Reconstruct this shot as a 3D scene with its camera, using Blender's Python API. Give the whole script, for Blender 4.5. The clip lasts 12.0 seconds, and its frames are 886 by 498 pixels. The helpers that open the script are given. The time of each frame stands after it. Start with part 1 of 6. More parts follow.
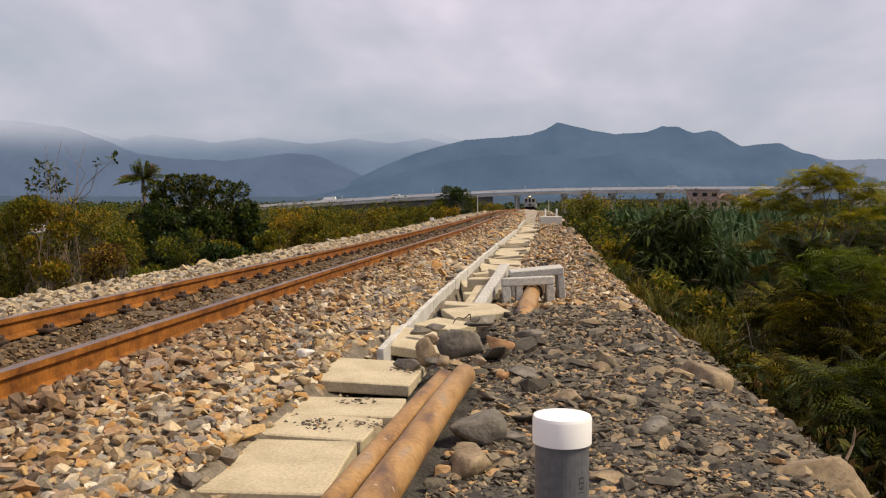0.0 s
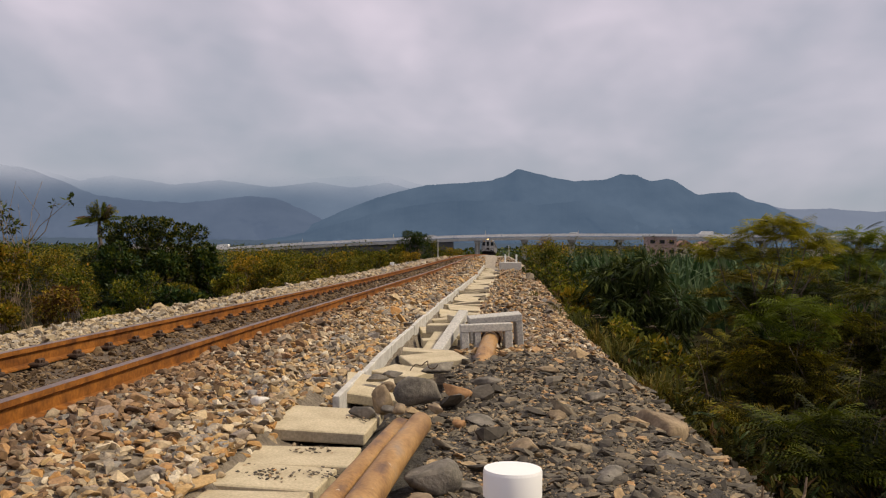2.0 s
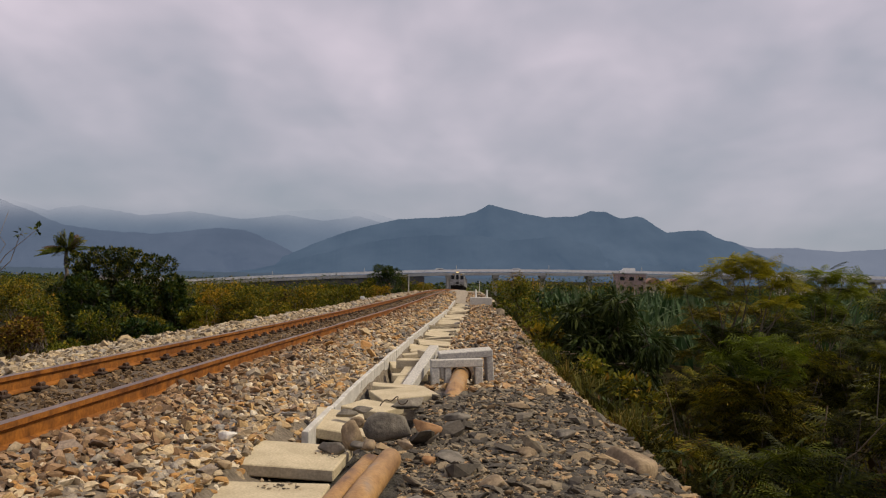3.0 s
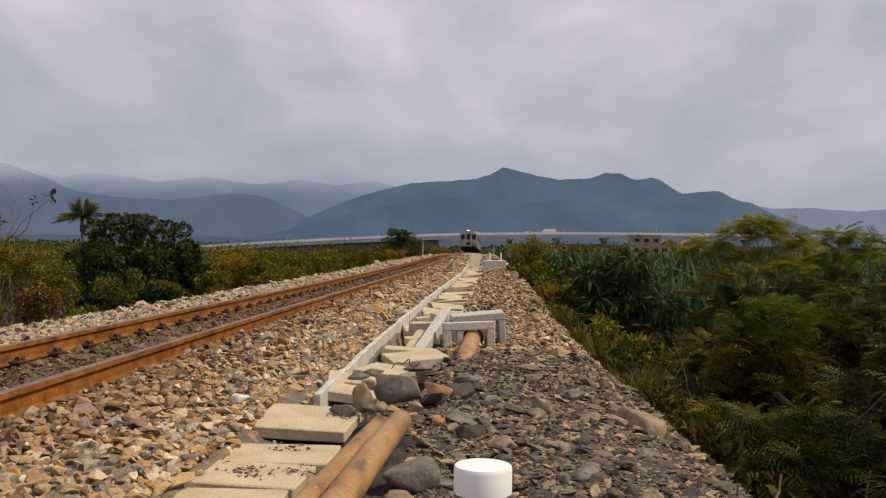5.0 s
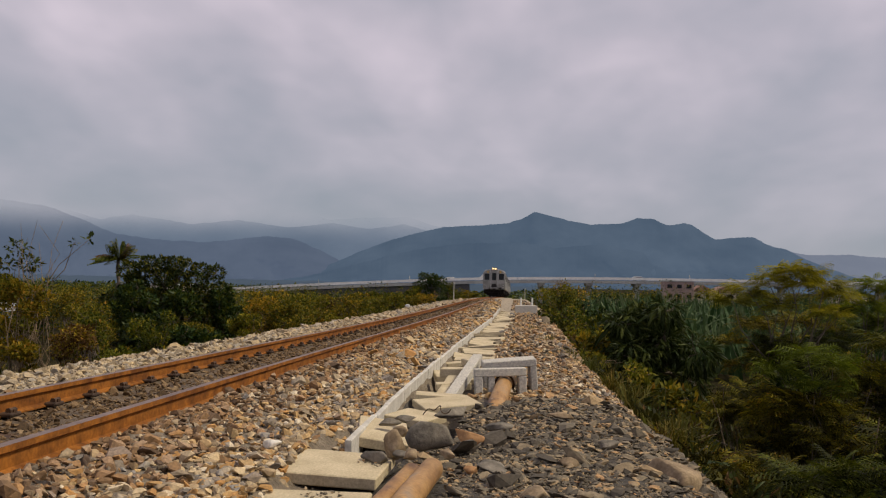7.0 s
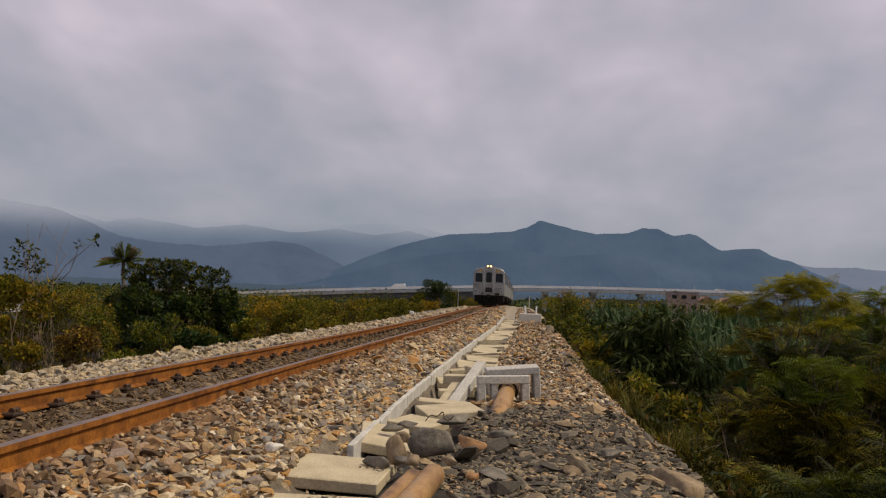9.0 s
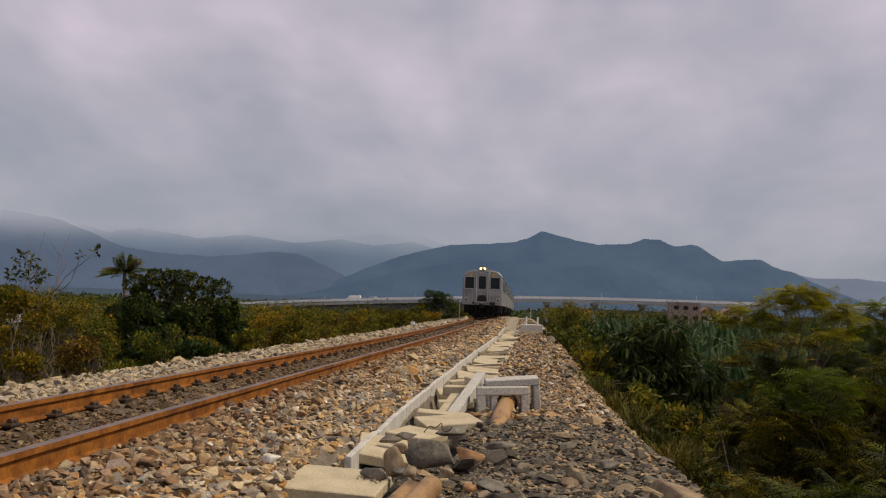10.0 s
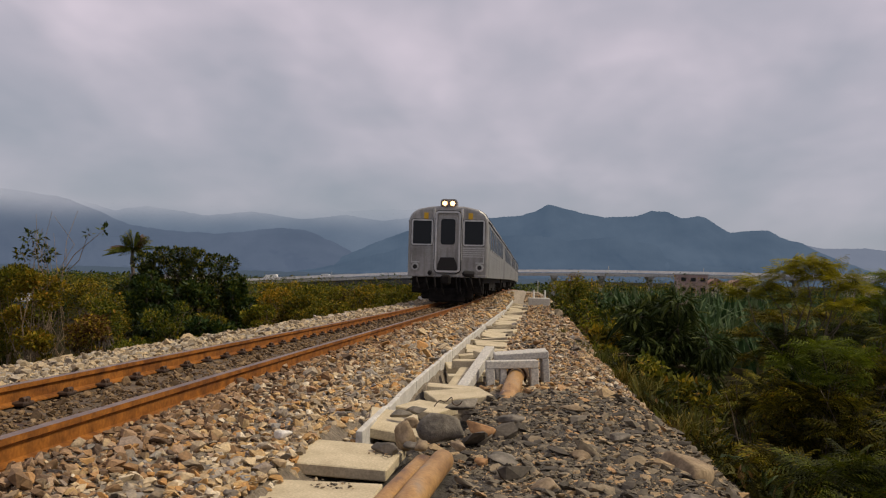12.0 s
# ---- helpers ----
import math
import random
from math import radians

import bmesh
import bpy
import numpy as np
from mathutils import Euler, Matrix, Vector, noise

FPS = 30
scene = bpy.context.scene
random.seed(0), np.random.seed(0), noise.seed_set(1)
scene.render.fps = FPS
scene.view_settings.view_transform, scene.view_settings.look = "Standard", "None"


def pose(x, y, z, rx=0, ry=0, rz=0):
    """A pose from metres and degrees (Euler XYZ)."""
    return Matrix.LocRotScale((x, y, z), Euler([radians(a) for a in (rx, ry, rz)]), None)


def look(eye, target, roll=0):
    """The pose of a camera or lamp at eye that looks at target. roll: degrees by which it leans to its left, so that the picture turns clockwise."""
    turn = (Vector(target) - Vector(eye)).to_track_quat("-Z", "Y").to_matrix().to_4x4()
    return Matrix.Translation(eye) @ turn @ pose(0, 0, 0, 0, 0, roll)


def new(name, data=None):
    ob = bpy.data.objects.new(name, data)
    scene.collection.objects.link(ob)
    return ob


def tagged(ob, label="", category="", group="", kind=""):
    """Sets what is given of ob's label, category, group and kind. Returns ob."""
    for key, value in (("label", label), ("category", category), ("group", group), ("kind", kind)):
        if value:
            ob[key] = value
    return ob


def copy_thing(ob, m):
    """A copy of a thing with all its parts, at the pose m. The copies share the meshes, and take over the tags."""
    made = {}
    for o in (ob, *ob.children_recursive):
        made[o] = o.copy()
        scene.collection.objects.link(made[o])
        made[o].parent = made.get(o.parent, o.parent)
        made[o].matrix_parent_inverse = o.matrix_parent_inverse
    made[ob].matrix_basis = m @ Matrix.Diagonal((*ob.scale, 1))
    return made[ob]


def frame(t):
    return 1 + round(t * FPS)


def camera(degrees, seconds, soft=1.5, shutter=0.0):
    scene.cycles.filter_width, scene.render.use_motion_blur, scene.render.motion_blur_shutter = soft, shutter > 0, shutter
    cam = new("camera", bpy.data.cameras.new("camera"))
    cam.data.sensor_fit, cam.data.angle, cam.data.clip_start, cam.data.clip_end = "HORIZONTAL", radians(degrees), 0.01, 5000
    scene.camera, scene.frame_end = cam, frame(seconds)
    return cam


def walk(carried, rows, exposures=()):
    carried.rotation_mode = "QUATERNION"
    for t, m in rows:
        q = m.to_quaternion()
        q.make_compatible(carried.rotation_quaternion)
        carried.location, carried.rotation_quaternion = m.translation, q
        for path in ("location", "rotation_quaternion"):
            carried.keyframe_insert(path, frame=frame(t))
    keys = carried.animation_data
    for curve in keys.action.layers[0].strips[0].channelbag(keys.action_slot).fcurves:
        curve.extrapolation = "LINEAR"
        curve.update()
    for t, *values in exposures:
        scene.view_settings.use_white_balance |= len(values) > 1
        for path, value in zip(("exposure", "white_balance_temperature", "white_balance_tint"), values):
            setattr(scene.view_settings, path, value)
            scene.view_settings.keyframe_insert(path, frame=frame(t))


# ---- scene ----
cam = camera(52.21, 12.0, soft=1.2)
walk(cam, [
    (0.0, pose(0.0000, 0.0001, 0.7600, 86.745, -0.001, 5.179)),
    (0.5, pose(-0.0039, 0.0103, 0.7565, 86.893, -0.194, 5.407)),
    (1.0, pose(-0.0055, 0.0163, 0.7553, 87.176, -0.237, 5.495)),
    (1.3, pose(-0.0010, 0.0150, 0.7580, 87.800, -0.360, 4.880)),
    (1.5, pose(0.0052, 0.0076, 0.7663, 89.253, -0.826, 3.240)),
    (2.0, pose(0.0176, -0.0036, 0.7750, 89.588, -0.568, 2.690)),
    (2.5, pose(0.0070, -0.0049, 0.7789, 91.217, -1.191, 2.109)),
    (3.0, pose(0.0102, -0.0177, 0.7796, 91.805, -1.262, 0.839)),
    (3.2, pose(0.0281, -0.0209, 0.7831, 91.124, -1.498, 1.492)),
    (4.8, pose(0.0405, -0.0293, 0.7769, 89.188, -0.665, 2.007)),
    (5.0, pose(0.0463, -0.0276, 0.7795, 89.475, -0.739, 1.758)),
    (5.5, pose(0.0328, -0.0317, 0.7776, 90.192, -0.566, 2.846)),
    (6.0, pose(0.0341, -0.0365, 0.7861, 90.513, -0.769, 3.071)),
    (6.5, pose(0.0376, -0.0415, 0.7899, 91.743, -1.087, 2.829)),
    (7.0, pose(0.0342, -0.0450, 0.7947, 92.233, -1.213, 3.710)),
    (9.0, pose(0.0339, -0.0437, 0.7863, 92.685, -2.039, 3.987)),
    (9.5, pose(0.0436, -0.0461, 0.7902, 91.983, -2.497, 4.182)),
    (10.0, pose(0.0572, -0.0445, 0.7902, 93.351, -2.089, 4.089)),
    (10.5, pose(0.0480, -0.0296, 0.7954, 91.495, -2.323, 3.952)),
    (11.0, pose(0.0574, -0.0302, 0.7888, 91.468, -2.027, 3.712)),
    (11.5, pose(0.0467, -0.0262, 0.7922, 91.500, -1.139, 4.630)),
    (12.0, pose(0.0422, -0.0220, 0.7900, 91.719, -1.454, 4.533)),
], exposures=[(0.0, 0.27), (1.0, 0.25), (1.6, 0.12), (2.5, -0.03), (3.1, -0.10), (5.0, 0.03), (6.0, -0.06), (7.0, -0.15), (9.0, -0.24), (10.5, -0.20), (12.0, -0.13)])

# ---- world and sun ----
SUN_ELEVATION, SUN_AZIMUTH = 50.0, 94.0   # degrees; azimuth clockwise from +y


def make_world():
    w = bpy.data.worlds.new("overcast_sky")
    scene.world = w
    w.use_nodes = True
    nt = w.node_tree
    nt.nodes.clear()
    N, L = nt.nodes.new, nt.links.new
    out, bg = N("ShaderNodeOutputWorld"), N("ShaderNodeBackground")
    L(bg.outputs[0], out.inputs[0])
    sky = N("ShaderNodeTexSky")
    sky.sky_type, sky.sun_disc = "NISHITA", False
    sky.sun_elevation, sky.sun_rotation = radians(SUN_ELEVATION), radians(SUN_AZIMUTH)
    dim = N("ShaderNodeVectorMath")
    dim.operation = "SCALE"
    dim.inputs["Scale"].default_value = 0.08
    L(sky.outputs[0], dim.inputs[0])
    co = N("ShaderNodeTexCoord")
    sep = N("ShaderNodeSeparateXYZ")
    L(co.outputs["Generated"], sep.inputs[0])
    # cloud layer: stretch the direction towards the horizon like a flat deck
    den = N("ShaderNodeMath")
    den.operation = "ADD"
    den.inputs[1].default_value = 0.42
    L(sep.outputs[2], den.inputs[0])
    div = N("ShaderNodeVectorMath")
    div.operation = "DIVIDE"
    comb = N("ShaderNodeCombineXYZ")
    for i in range(3):
        L(den.outputs[0], comb.inputs[i])
    L(co.outputs["Generated"], div.inputs[0])
    L(comb.outputs[0], div.inputs[1])
    mp = N("ShaderNodeMapping")
    mp.inputs["Scale"].default_value = (1.7, 1.2, 2.6)
    mp.inputs["Location"].default_value = (5.3, 0.6, 1.3)
    L(div.outputs[0], mp.inputs[0])
    n1, n2 = N("ShaderNodeTexNoise"), N("ShaderNodeTexNoise")
    for n, sc, det in ((n1, 1.9, 3.0), (n2, 5.2, 3.0)):
        n.inputs["Scale"].default_value, n.inputs["Detail"].default_value, n.inputs["Roughness"].default_value = sc, det, 0.5
        n.inputs["Distortion"].default_value = 0.25
        L(mp.outputs[0], n.inputs["Vector"])
    mix = N("ShaderNodeMath")
    mix.operation = "MULTIPLY_ADD"
    mix.inputs[1].default_value = 0.20
    L(n2.outputs[0], mix.inputs[0])
    L(n1.outputs[0], mix.inputs[2])
    ramp = N("ShaderNodeValToRGB")
    L(mix.outputs[0], ramp.inputs[0])
    e = ramp.color_ramp.elements
    e[0].position, e[0].color = 0.36, (0.43, 0.432, 0.50, 1)
    e[1].position, e[1].color = 0.84, (0.82, 0.715, 0.80, 1)
    m = e.new(0.60)
    m.color = (0.605, 0.555, 0.63, 1)
    # thicker, bluer haze low down
    low = N("ShaderNodeMapRange")
    low.inputs["From Min"].default_value, low.inputs["From Max"].default_value = 0.02, 0.26
    low.inputs["To Min"].default_value, low.inputs["To Max"].default_value = 0.75, 0.0
    L(sep.outputs[2], low.inputs["Value"])
    hz = N("ShaderNodeMix")
    hz.data_type = "RGBA"
    L(low.outputs[0], hz.inputs["Factor"])
    L(ramp.outputs[0], hz.inputs[6])
    hz.inputs[7].default_value = (0.305, 0.350, 0.410, 1)
    fin = N("ShaderNodeMix")
    fin.data_type = "RGBA"
    fin.inputs["Factor"].default_value = 0.9
    L(dim.outputs[0], fin.inputs[6])
    L(hz.outputs[2], fin.inputs[7])
    L(fin.outputs[2], bg.inputs["Color"])
    bg.inputs["Strength"].default_value = 1.0


make_world()
sun = new("sun", bpy.data.lights.new("sun", "SUN"))
sun.data.energy, sun.data.angle, sun.data.color = 3.45, radians(6), (1.0, 0.86, 0.64)
_e, _a = radians(SUN_ELEVATION), radians(SUN_AZIMUTH)
sun.matrix_world = look((math.sin(_a) * math.cos(_e) * 50, math.cos(_a) * math.cos(_e) * 50, math.sin(_e) * 50), (0, 0, 0))
scene.view_settings.exposure = 0.0


# ---- materials ----
class Mat:
    """A node material in short form."""

    def __init__(self, name, rough=0.8, metal=0.0, spec=0.4):
        self.m = bpy.data.materials.new(name)
        self.m.use_nodes = True
        self.nt = self.m.node_tree
        self.b = self.nt.nodes["Principled BSDF"]
        self.b.inputs["Roughness"].default_value = rough
        self.b.inputs["Metallic"].default_value = metal
        self.b.inputs["Specular IOR Level"].default_value = spec

    def n(self, kind, **kw):
        node = self.nt.nodes.new(kind)
        for k, v in kw.items():
            node.inputs[k].default_value = v
        return node

    def link(self, a, b):
        self.nt.links.new(a, b)

    def coord(self, which="Object"):
        return self.n("ShaderNodeTexCoord").outputs[which]

    def noise(self, scale, detail=4.0, vec=None, rough=0.55):
        t = self.n("ShaderNodeTexNoise", Scale=scale, Detail=detail, Roughness=rough)
        self.link(vec if vec else self.coord(), t.inputs["Vector"])
        return t.outputs["Fac"]

    def ramp(self, fac, stops, constant=False):
        r = self.n("ShaderNodeValToRGB")
        self.link(fac, r.inputs[0])
        e = r.color_ramp.elements
        if constant:
            r.color_ramp.interpolation = "CONSTANT"
        while len(e) < len(stops):
            e.new(0.5)
        for el, (p, c) in zip(e, stops):
            el.position, el.color = p, (*c, 1)
        return r.outputs[0]

    def mix(self, fac, a, b, mode="MIX"):
        x = self.n("ShaderNodeMix")
        x.data_type, x.blend_type = "RGBA", mode
        for s, v in ((0, fac), (6, a), (7, b)):
            if hasattr(v, "is_linked"):
                self.link(v, x.inputs[s])
            elif s == 0:
                x.inputs[0].default_value = v
            else:
                x.inputs[s].default_value = (*v, 1)
        return x.outputs[2]

    def color(self, c):
        self.link(c, self.b.inputs["Base Color"])
        return self

    def flat(self, c):
        self.b.inputs["Base Color"].default_value = (*c, 1)
        return self

    def bump(self, fac, strength=0.4, dist=0.01):
        b = self.n("ShaderNodeBump", Strength=strength, Distance=dist)
        self.link(fac, b.inputs["Height"])
        self.link(b.outputs[0], self.b.inputs["Normal"])
        return self

    def rough(self, fac, lo, hi):
        r = self.n("ShaderNodeMapRange")
        r.inputs["To Min"].default_value, r.inputs["To Max"].default_value = lo, hi
        self.link(fac, r.inputs["Value"])
        self.link(r.outputs[0], self.b.inputs["Roughness"])
        return self


def island_mat(name, stops, rough=0.85, grain=60.0, spec=0.3, bump=0.5):
    """Each loose piece takes a colour of its own from the stops, with a fine grain over it."""
    k = Mat(name, rough, spec=spec)
    g = k.n("ShaderNodeNewGeometry")
    base = k.ramp(g.outputs["Random Per Island"], stops)
    f = k.noise(grain, 5.0)
    k.color(k.mix(1.0, base, k.ramp(f, [(0.3, (0.62, 0.62, 0.62)), (0.7, (1.15, 1.12, 1.08))]), "MULTIPLY"))
    k.bump(f, bump, 0.006)
    return k.m


def leaf_mat(name, stops, trans=0.25, rough=0.65):
    k = Mat(name, rough, spec=0.12)
    g = k.n("ShaderNodeNewGeometry")
    base = k.ramp(g.outputs["Random Per Island"], stops)
    f = k.noise(0.9, 3.0)
    col = k.mix(1.0, base, k.ramp(f, [(0.3, (0.65, 0.7, 0.6)), (0.7, (1.2, 1.15, 1.05))]), "MULTIPLY")
    own = k.n("ShaderNodeObjectInfo").outputs["Random"]
    col = k.mix(1.0, col, k.ramp(own, [(0.0, (0.55, 0.62, 0.6)), (0.35, (0.85, 0.95, 0.85)), (0.65, (1.1, 1.0, 0.9)), (1.0, (1.45, 1.15, 0.9))]), "MULTIPLY")
    k.color(col)
    tr = k.n("ShaderNodeBsdfTranslucent")
    k.link(col, tr.inputs[0])
    mx = k.n("ShaderNodeMixShader", Fac=trans)
    k.link(k.b.outputs[0], mx.inputs[1])
    k.link(tr.outputs[0], mx.inputs[2])
    k.link(mx.outputs[0], k.nt.nodes["Material Output"].inputs[0])
    return k.m


def two_tone(name, a, b, scale=3.0, fine=40.0, rough=0.85, metal=0.0, bump=0.3, dist=0.01, spec=0.4, lo=0.35, hi=0.65):
    k = Mat(name, rough, metal, spec)
    big, small = k.noise(scale, 4.0), k.noise(fine, 4.0)
    col = k.mix(1.0, k.ramp(big, [(lo, a), (hi, b)]), k.ramp(small, [(0.3, (0.75, 0.75, 0.75)), (0.7, (1.12, 1.12, 1.12))]), "MULTIPLY")
    k.color(col)
    k.bump(small, bump, dist)
    return k.m


BALLAST = island_mat("ballast_stone", [(0.0, (0.17, 0.15, 0.125)), (0.25, (0.36, 0.28, 0.175)), (0.45, (0.50, 0.34, 0.155)),
                                       (0.6, (0.42, 0.225, 0.075)), (0.72, (0.23, 0.225, 0.215)), (0.88, (0.54, 0.42, 0.25)), (1.0, (0.64, 0.57, 0.44))])
BALLAST_PALE = island_mat("pale_ballast_stone", [(0.0, (0.20, 0.165, 0.12)), (0.3, (0.39, 0.315, 0.20)), (0.6, (0.48, 0.37, 0.215)), (0.8, (0.30, 0.275, 0.235)), (1.0, (0.53, 0.46, 0.34))])
BALLAST_RUST = island_mat("rust_stained_ballast_stone", [(0.0, (0.10, 0.07, 0.05)), (0.4, (0.20, 0.125, 0.065)), (0.7, (0.30, 0.18, 0.085)), (1.0, (0.36, 0.26, 0.17))])
BALLAST_OILY = island_mat("oily_ballast_stone", [(0.0, (0.065, 0.042, 0.022)), (0.5, (0.15, 0.098, 0.048)), (0.85, (0.21, 0.14, 0.072)), (1.0, (0.30, 0.22, 0.13))])
SHALE = island_mat("dark_shale_stone", [(0.0, (0.045, 0.039, 0.031)), (0.35, (0.105, 0.091, 0.070)), (0.6, (0.16, 0.138, 0.102)), (0.78, (0.24, 0.195, 0.13)), (0.92, (0.36, 0.265, 0.15)), (1.0, (0.42, 0.25, 0.115))], grain=45)
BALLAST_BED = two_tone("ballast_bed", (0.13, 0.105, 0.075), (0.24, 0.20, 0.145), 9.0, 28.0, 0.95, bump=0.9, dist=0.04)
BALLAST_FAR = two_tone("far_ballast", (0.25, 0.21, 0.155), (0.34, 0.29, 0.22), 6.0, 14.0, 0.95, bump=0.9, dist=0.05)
TRACK_BED = two_tone("oily_track_bed", (0.07, 0.05, 0.032), (0.15, 0.11, 0.07), 7.0, 30.0, 0.9, bump=0.9, dist=0.03)
SHALE_BED = two_tone("shale_bed", (0.040, 0.036, 0.031), (0.085, 0.076, 0.062), 6.0, 40.0, 0.95, bump=0.9, dist=0.03)
SOIL = two_tone("field_soil_and_weeds", (0.014, 0.015, 0.006), (0.036, 0.030, 0.014), 0.8, 6.0, 1.0, bump=0.8, dist=0.1, spec=0.02)


CONCRETE = two_tone("weathered_concrete", (0.42, 0.35, 0.225), (0.55, 0.47, 0.315), 4.0, 70.0, 0.9, bump=0.2, dist=0.002)
CONCRETE_GREY = two_tone("grey_concrete", (0.36, 0.35, 0.325), (0.55, 0.525, 0.465), 45.0, 130.0, 0.9, bump=0.4, dist=0.006, lo=0.34, hi=0.60)
CONCRETE_PALE = two_tone("pale_grey_concrete", (0.42, 0.40, 0.36), (0.56, 0.54, 0.49), 3.0, 30.0, 0.9, bump=0.25, dist=0.004)
RUST = two_tone("rusted_steel", (0.125, 0.043, 0.009), (0.31, 0.118, 0.018), 5.0, 40.0, 0.8, 0.0, 0.35, 0.003, spec=0.2)
RAIL_TOP = two_tone("worn_rail_head", (0.15, 0.10, 0.075), (0.25, 0.17, 0.125), 5.0, 50.0, 0.45, 0.6, 0.1, 0.002)


def old_pipe():
    """Rust over old grey paint: broad stains, fine pitting and pale scratches."""
    k = Mat("rusty_pipe", 0.55, 0.1)
    mp = k.n("ShaderNodeMapping", Scale=(4.0, 1.2, 4.0))
    k.link(k.coord(), mp.inputs[0])
    big, fine, spot = k.noise(2.2, 5.0, mp.outputs[0]), k.noise(45.0, 4.0), k.noise(19.0, 2.0)
    col = k.ramp(big, [(0.32, (0.15, 0.085, 0.05)), (0.45, (0.32, 0.175, 0.062)), (0.58, (0.42, 0.245, 0.09)), (0.72, (0.31, 0.22, 0.14))])
    col = k.mix(1.0, col, k.ramp(fine, [(0.3, (0.72, 0.70, 0.68)), (0.7, (1.12, 1.12, 1.12))]), "MULTIPLY")
    k.color(k.mix(k.ramp(spot, [(0.70, (0, 0, 0)), (0.74, (1, 1, 1))]), col, (0.48, 0.40, 0.30)))
    k.rough(big, 0.7, 0.42)
    return k.bump(fine, 0.3, 0.003).m


PIPE_RUST = old_pipe()
IRON = two_tone("dark_iron", (0.035, 0.020, 0.012), (0.085, 0.045, 0.022), 10.0, 60.0, 0.8)
PVC_GREY = two_tone("grey_plastic", (0.115, 0.118, 0.125), (0.145, 0.148, 0.155), 3.0, 60.0, 0.5, bump=0.05, dist=0.001)
PVC_WHITE = Mat("white_plastic", 0.4).flat((0.84, 0.83, 0.80)).m
BARK = two_tone("bark", (0.07, 0.055, 0.04), (0.16, 0.13, 0.10), 6.0, 40.0, 0.95, bump=0.7, dist=0.01)
DRY_STEM = two_tone("dry_stem", (0.16, 0.11, 0.065), (0.28, 0.21, 0.14), 4.0, 30.0, 0.9)


def grimy_steel():
    """Dull stainless steel with soot in long runs down the sides and in patches."""
    k = Mat("dull_stainless_steel", 0.45, 0.45)
    mp = k.n("ShaderNodeMapping", Scale=(5.0, 5.0, 0.5))
    k.link(k.coord(), mp.inputs[0])
    run, patch, fine = k.noise(1.6, 5.0, mp.outputs[0]), k.noise(1.1, 4.0), k.noise(14.0, 4.0)
    col = k.ramp(patch, [(0.3, (0.225, 0.222, 0.214)), (0.7, (0.355, 0.350, 0.336))])
    col = k.mix(1.0, col, k.ramp(run, [(0.30, (0.76, 0.74, 0.71)), (0.56, (1.05, 1.05, 1.05))]), "MULTIPLY")
    k.color(k.mix(1.0, col, k.ramp(fine, [(0.3, (0.85, 0.85, 0.85)), (0.7, (1.1, 1.1, 1.1))]), "MULTIPLY"))
    k.rough(run, 0.55, 0.38)
    return k.bump(fine, 0.05, 0.002).m


STEEL = grimy_steel()
STEEL_TRIM = two_tone("bright_steel_trim", (0.42, 0.42, 0.41), (0.54, 0.53, 0.52), 3.0, 30.0, 0.35, 0.6, 0.05, 0.001)
UNDERFRAME = two_tone("sooty_underframe", (0.006, 0.006, 0.006), (0.018, 0.016, 0.015), 4.0, 30.0, 0.9, spec=0.12)
ROOF_GREY = two_tone("sooty_roof", (0.10, 0.09, 0.09), (0.19, 0.17, 0.165), 1.0, 20.0, 0.7)
GLASS_DARK = Mat("dark_window_glass", 0.10, 0.0, 0.28).flat((0.008, 0.009, 0.011)).m
YELLOW = Mat("yellow_paint", 0.5).flat((0.55, 0.33, 0.02)).m
BLACK = Mat("black_rubber", 0.8).flat((0.014, 0.013, 0.013)).m
WHITE_PAINT = two_tone("white_paint", (0.62, 0.62, 0.60), (0.75, 0.75, 0.73), 2.0, 20.0, 0.6)
_l = Mat("lit_headlamp", 0.3)
_l.b.inputs["Emission Color"].default_value, _l.b.inputs["Emission Strength"].default_value = (1.0, 0.62, 0.24, 1), 4.0
LAMP_LIT = _l.flat((0.9, 0.8, 0.6)).m
CHAR = two_tone("dark_wall", (0.05, 0.05, 0.055), (0.10, 0.10, 0.105), 0.2, 3.0, 0.9)
DECK = two_tone("viaduct_concrete", (0.32, 0.32, 0.31), (0.42, 0.42, 0.40), 0.2, 2.0, 0.9)
PARAPET = two_tone("pale_parapet", (0.80, 0.79, 0.76), (0.88, 0.87, 0.84), 0.1, 2.0, 0.9)
TILE = two_tone("brown_roof_tile", (0.20, 0.115, 0.085), (0.28, 0.17, 0.125), 0.6, 6.0, 0.9)
PLASTER = two_tone("cream_plaster", (0.50, 0.44, 0.34), (0.62, 0.55, 0.44), 0.5, 5.0, 0.9)
PINK_WALL = two_tone("faded_pink_wall", (0.30, 0.21, 0.19), (0.40, 0.30, 0.27), 0.5, 5.0, 0.9)
CLOTH_BLUE = two_tone("blue_sheet", (0.03, 0.08, 0.16), (0.05, 0.12, 0.22), 2.0, 10.0, 0.7)

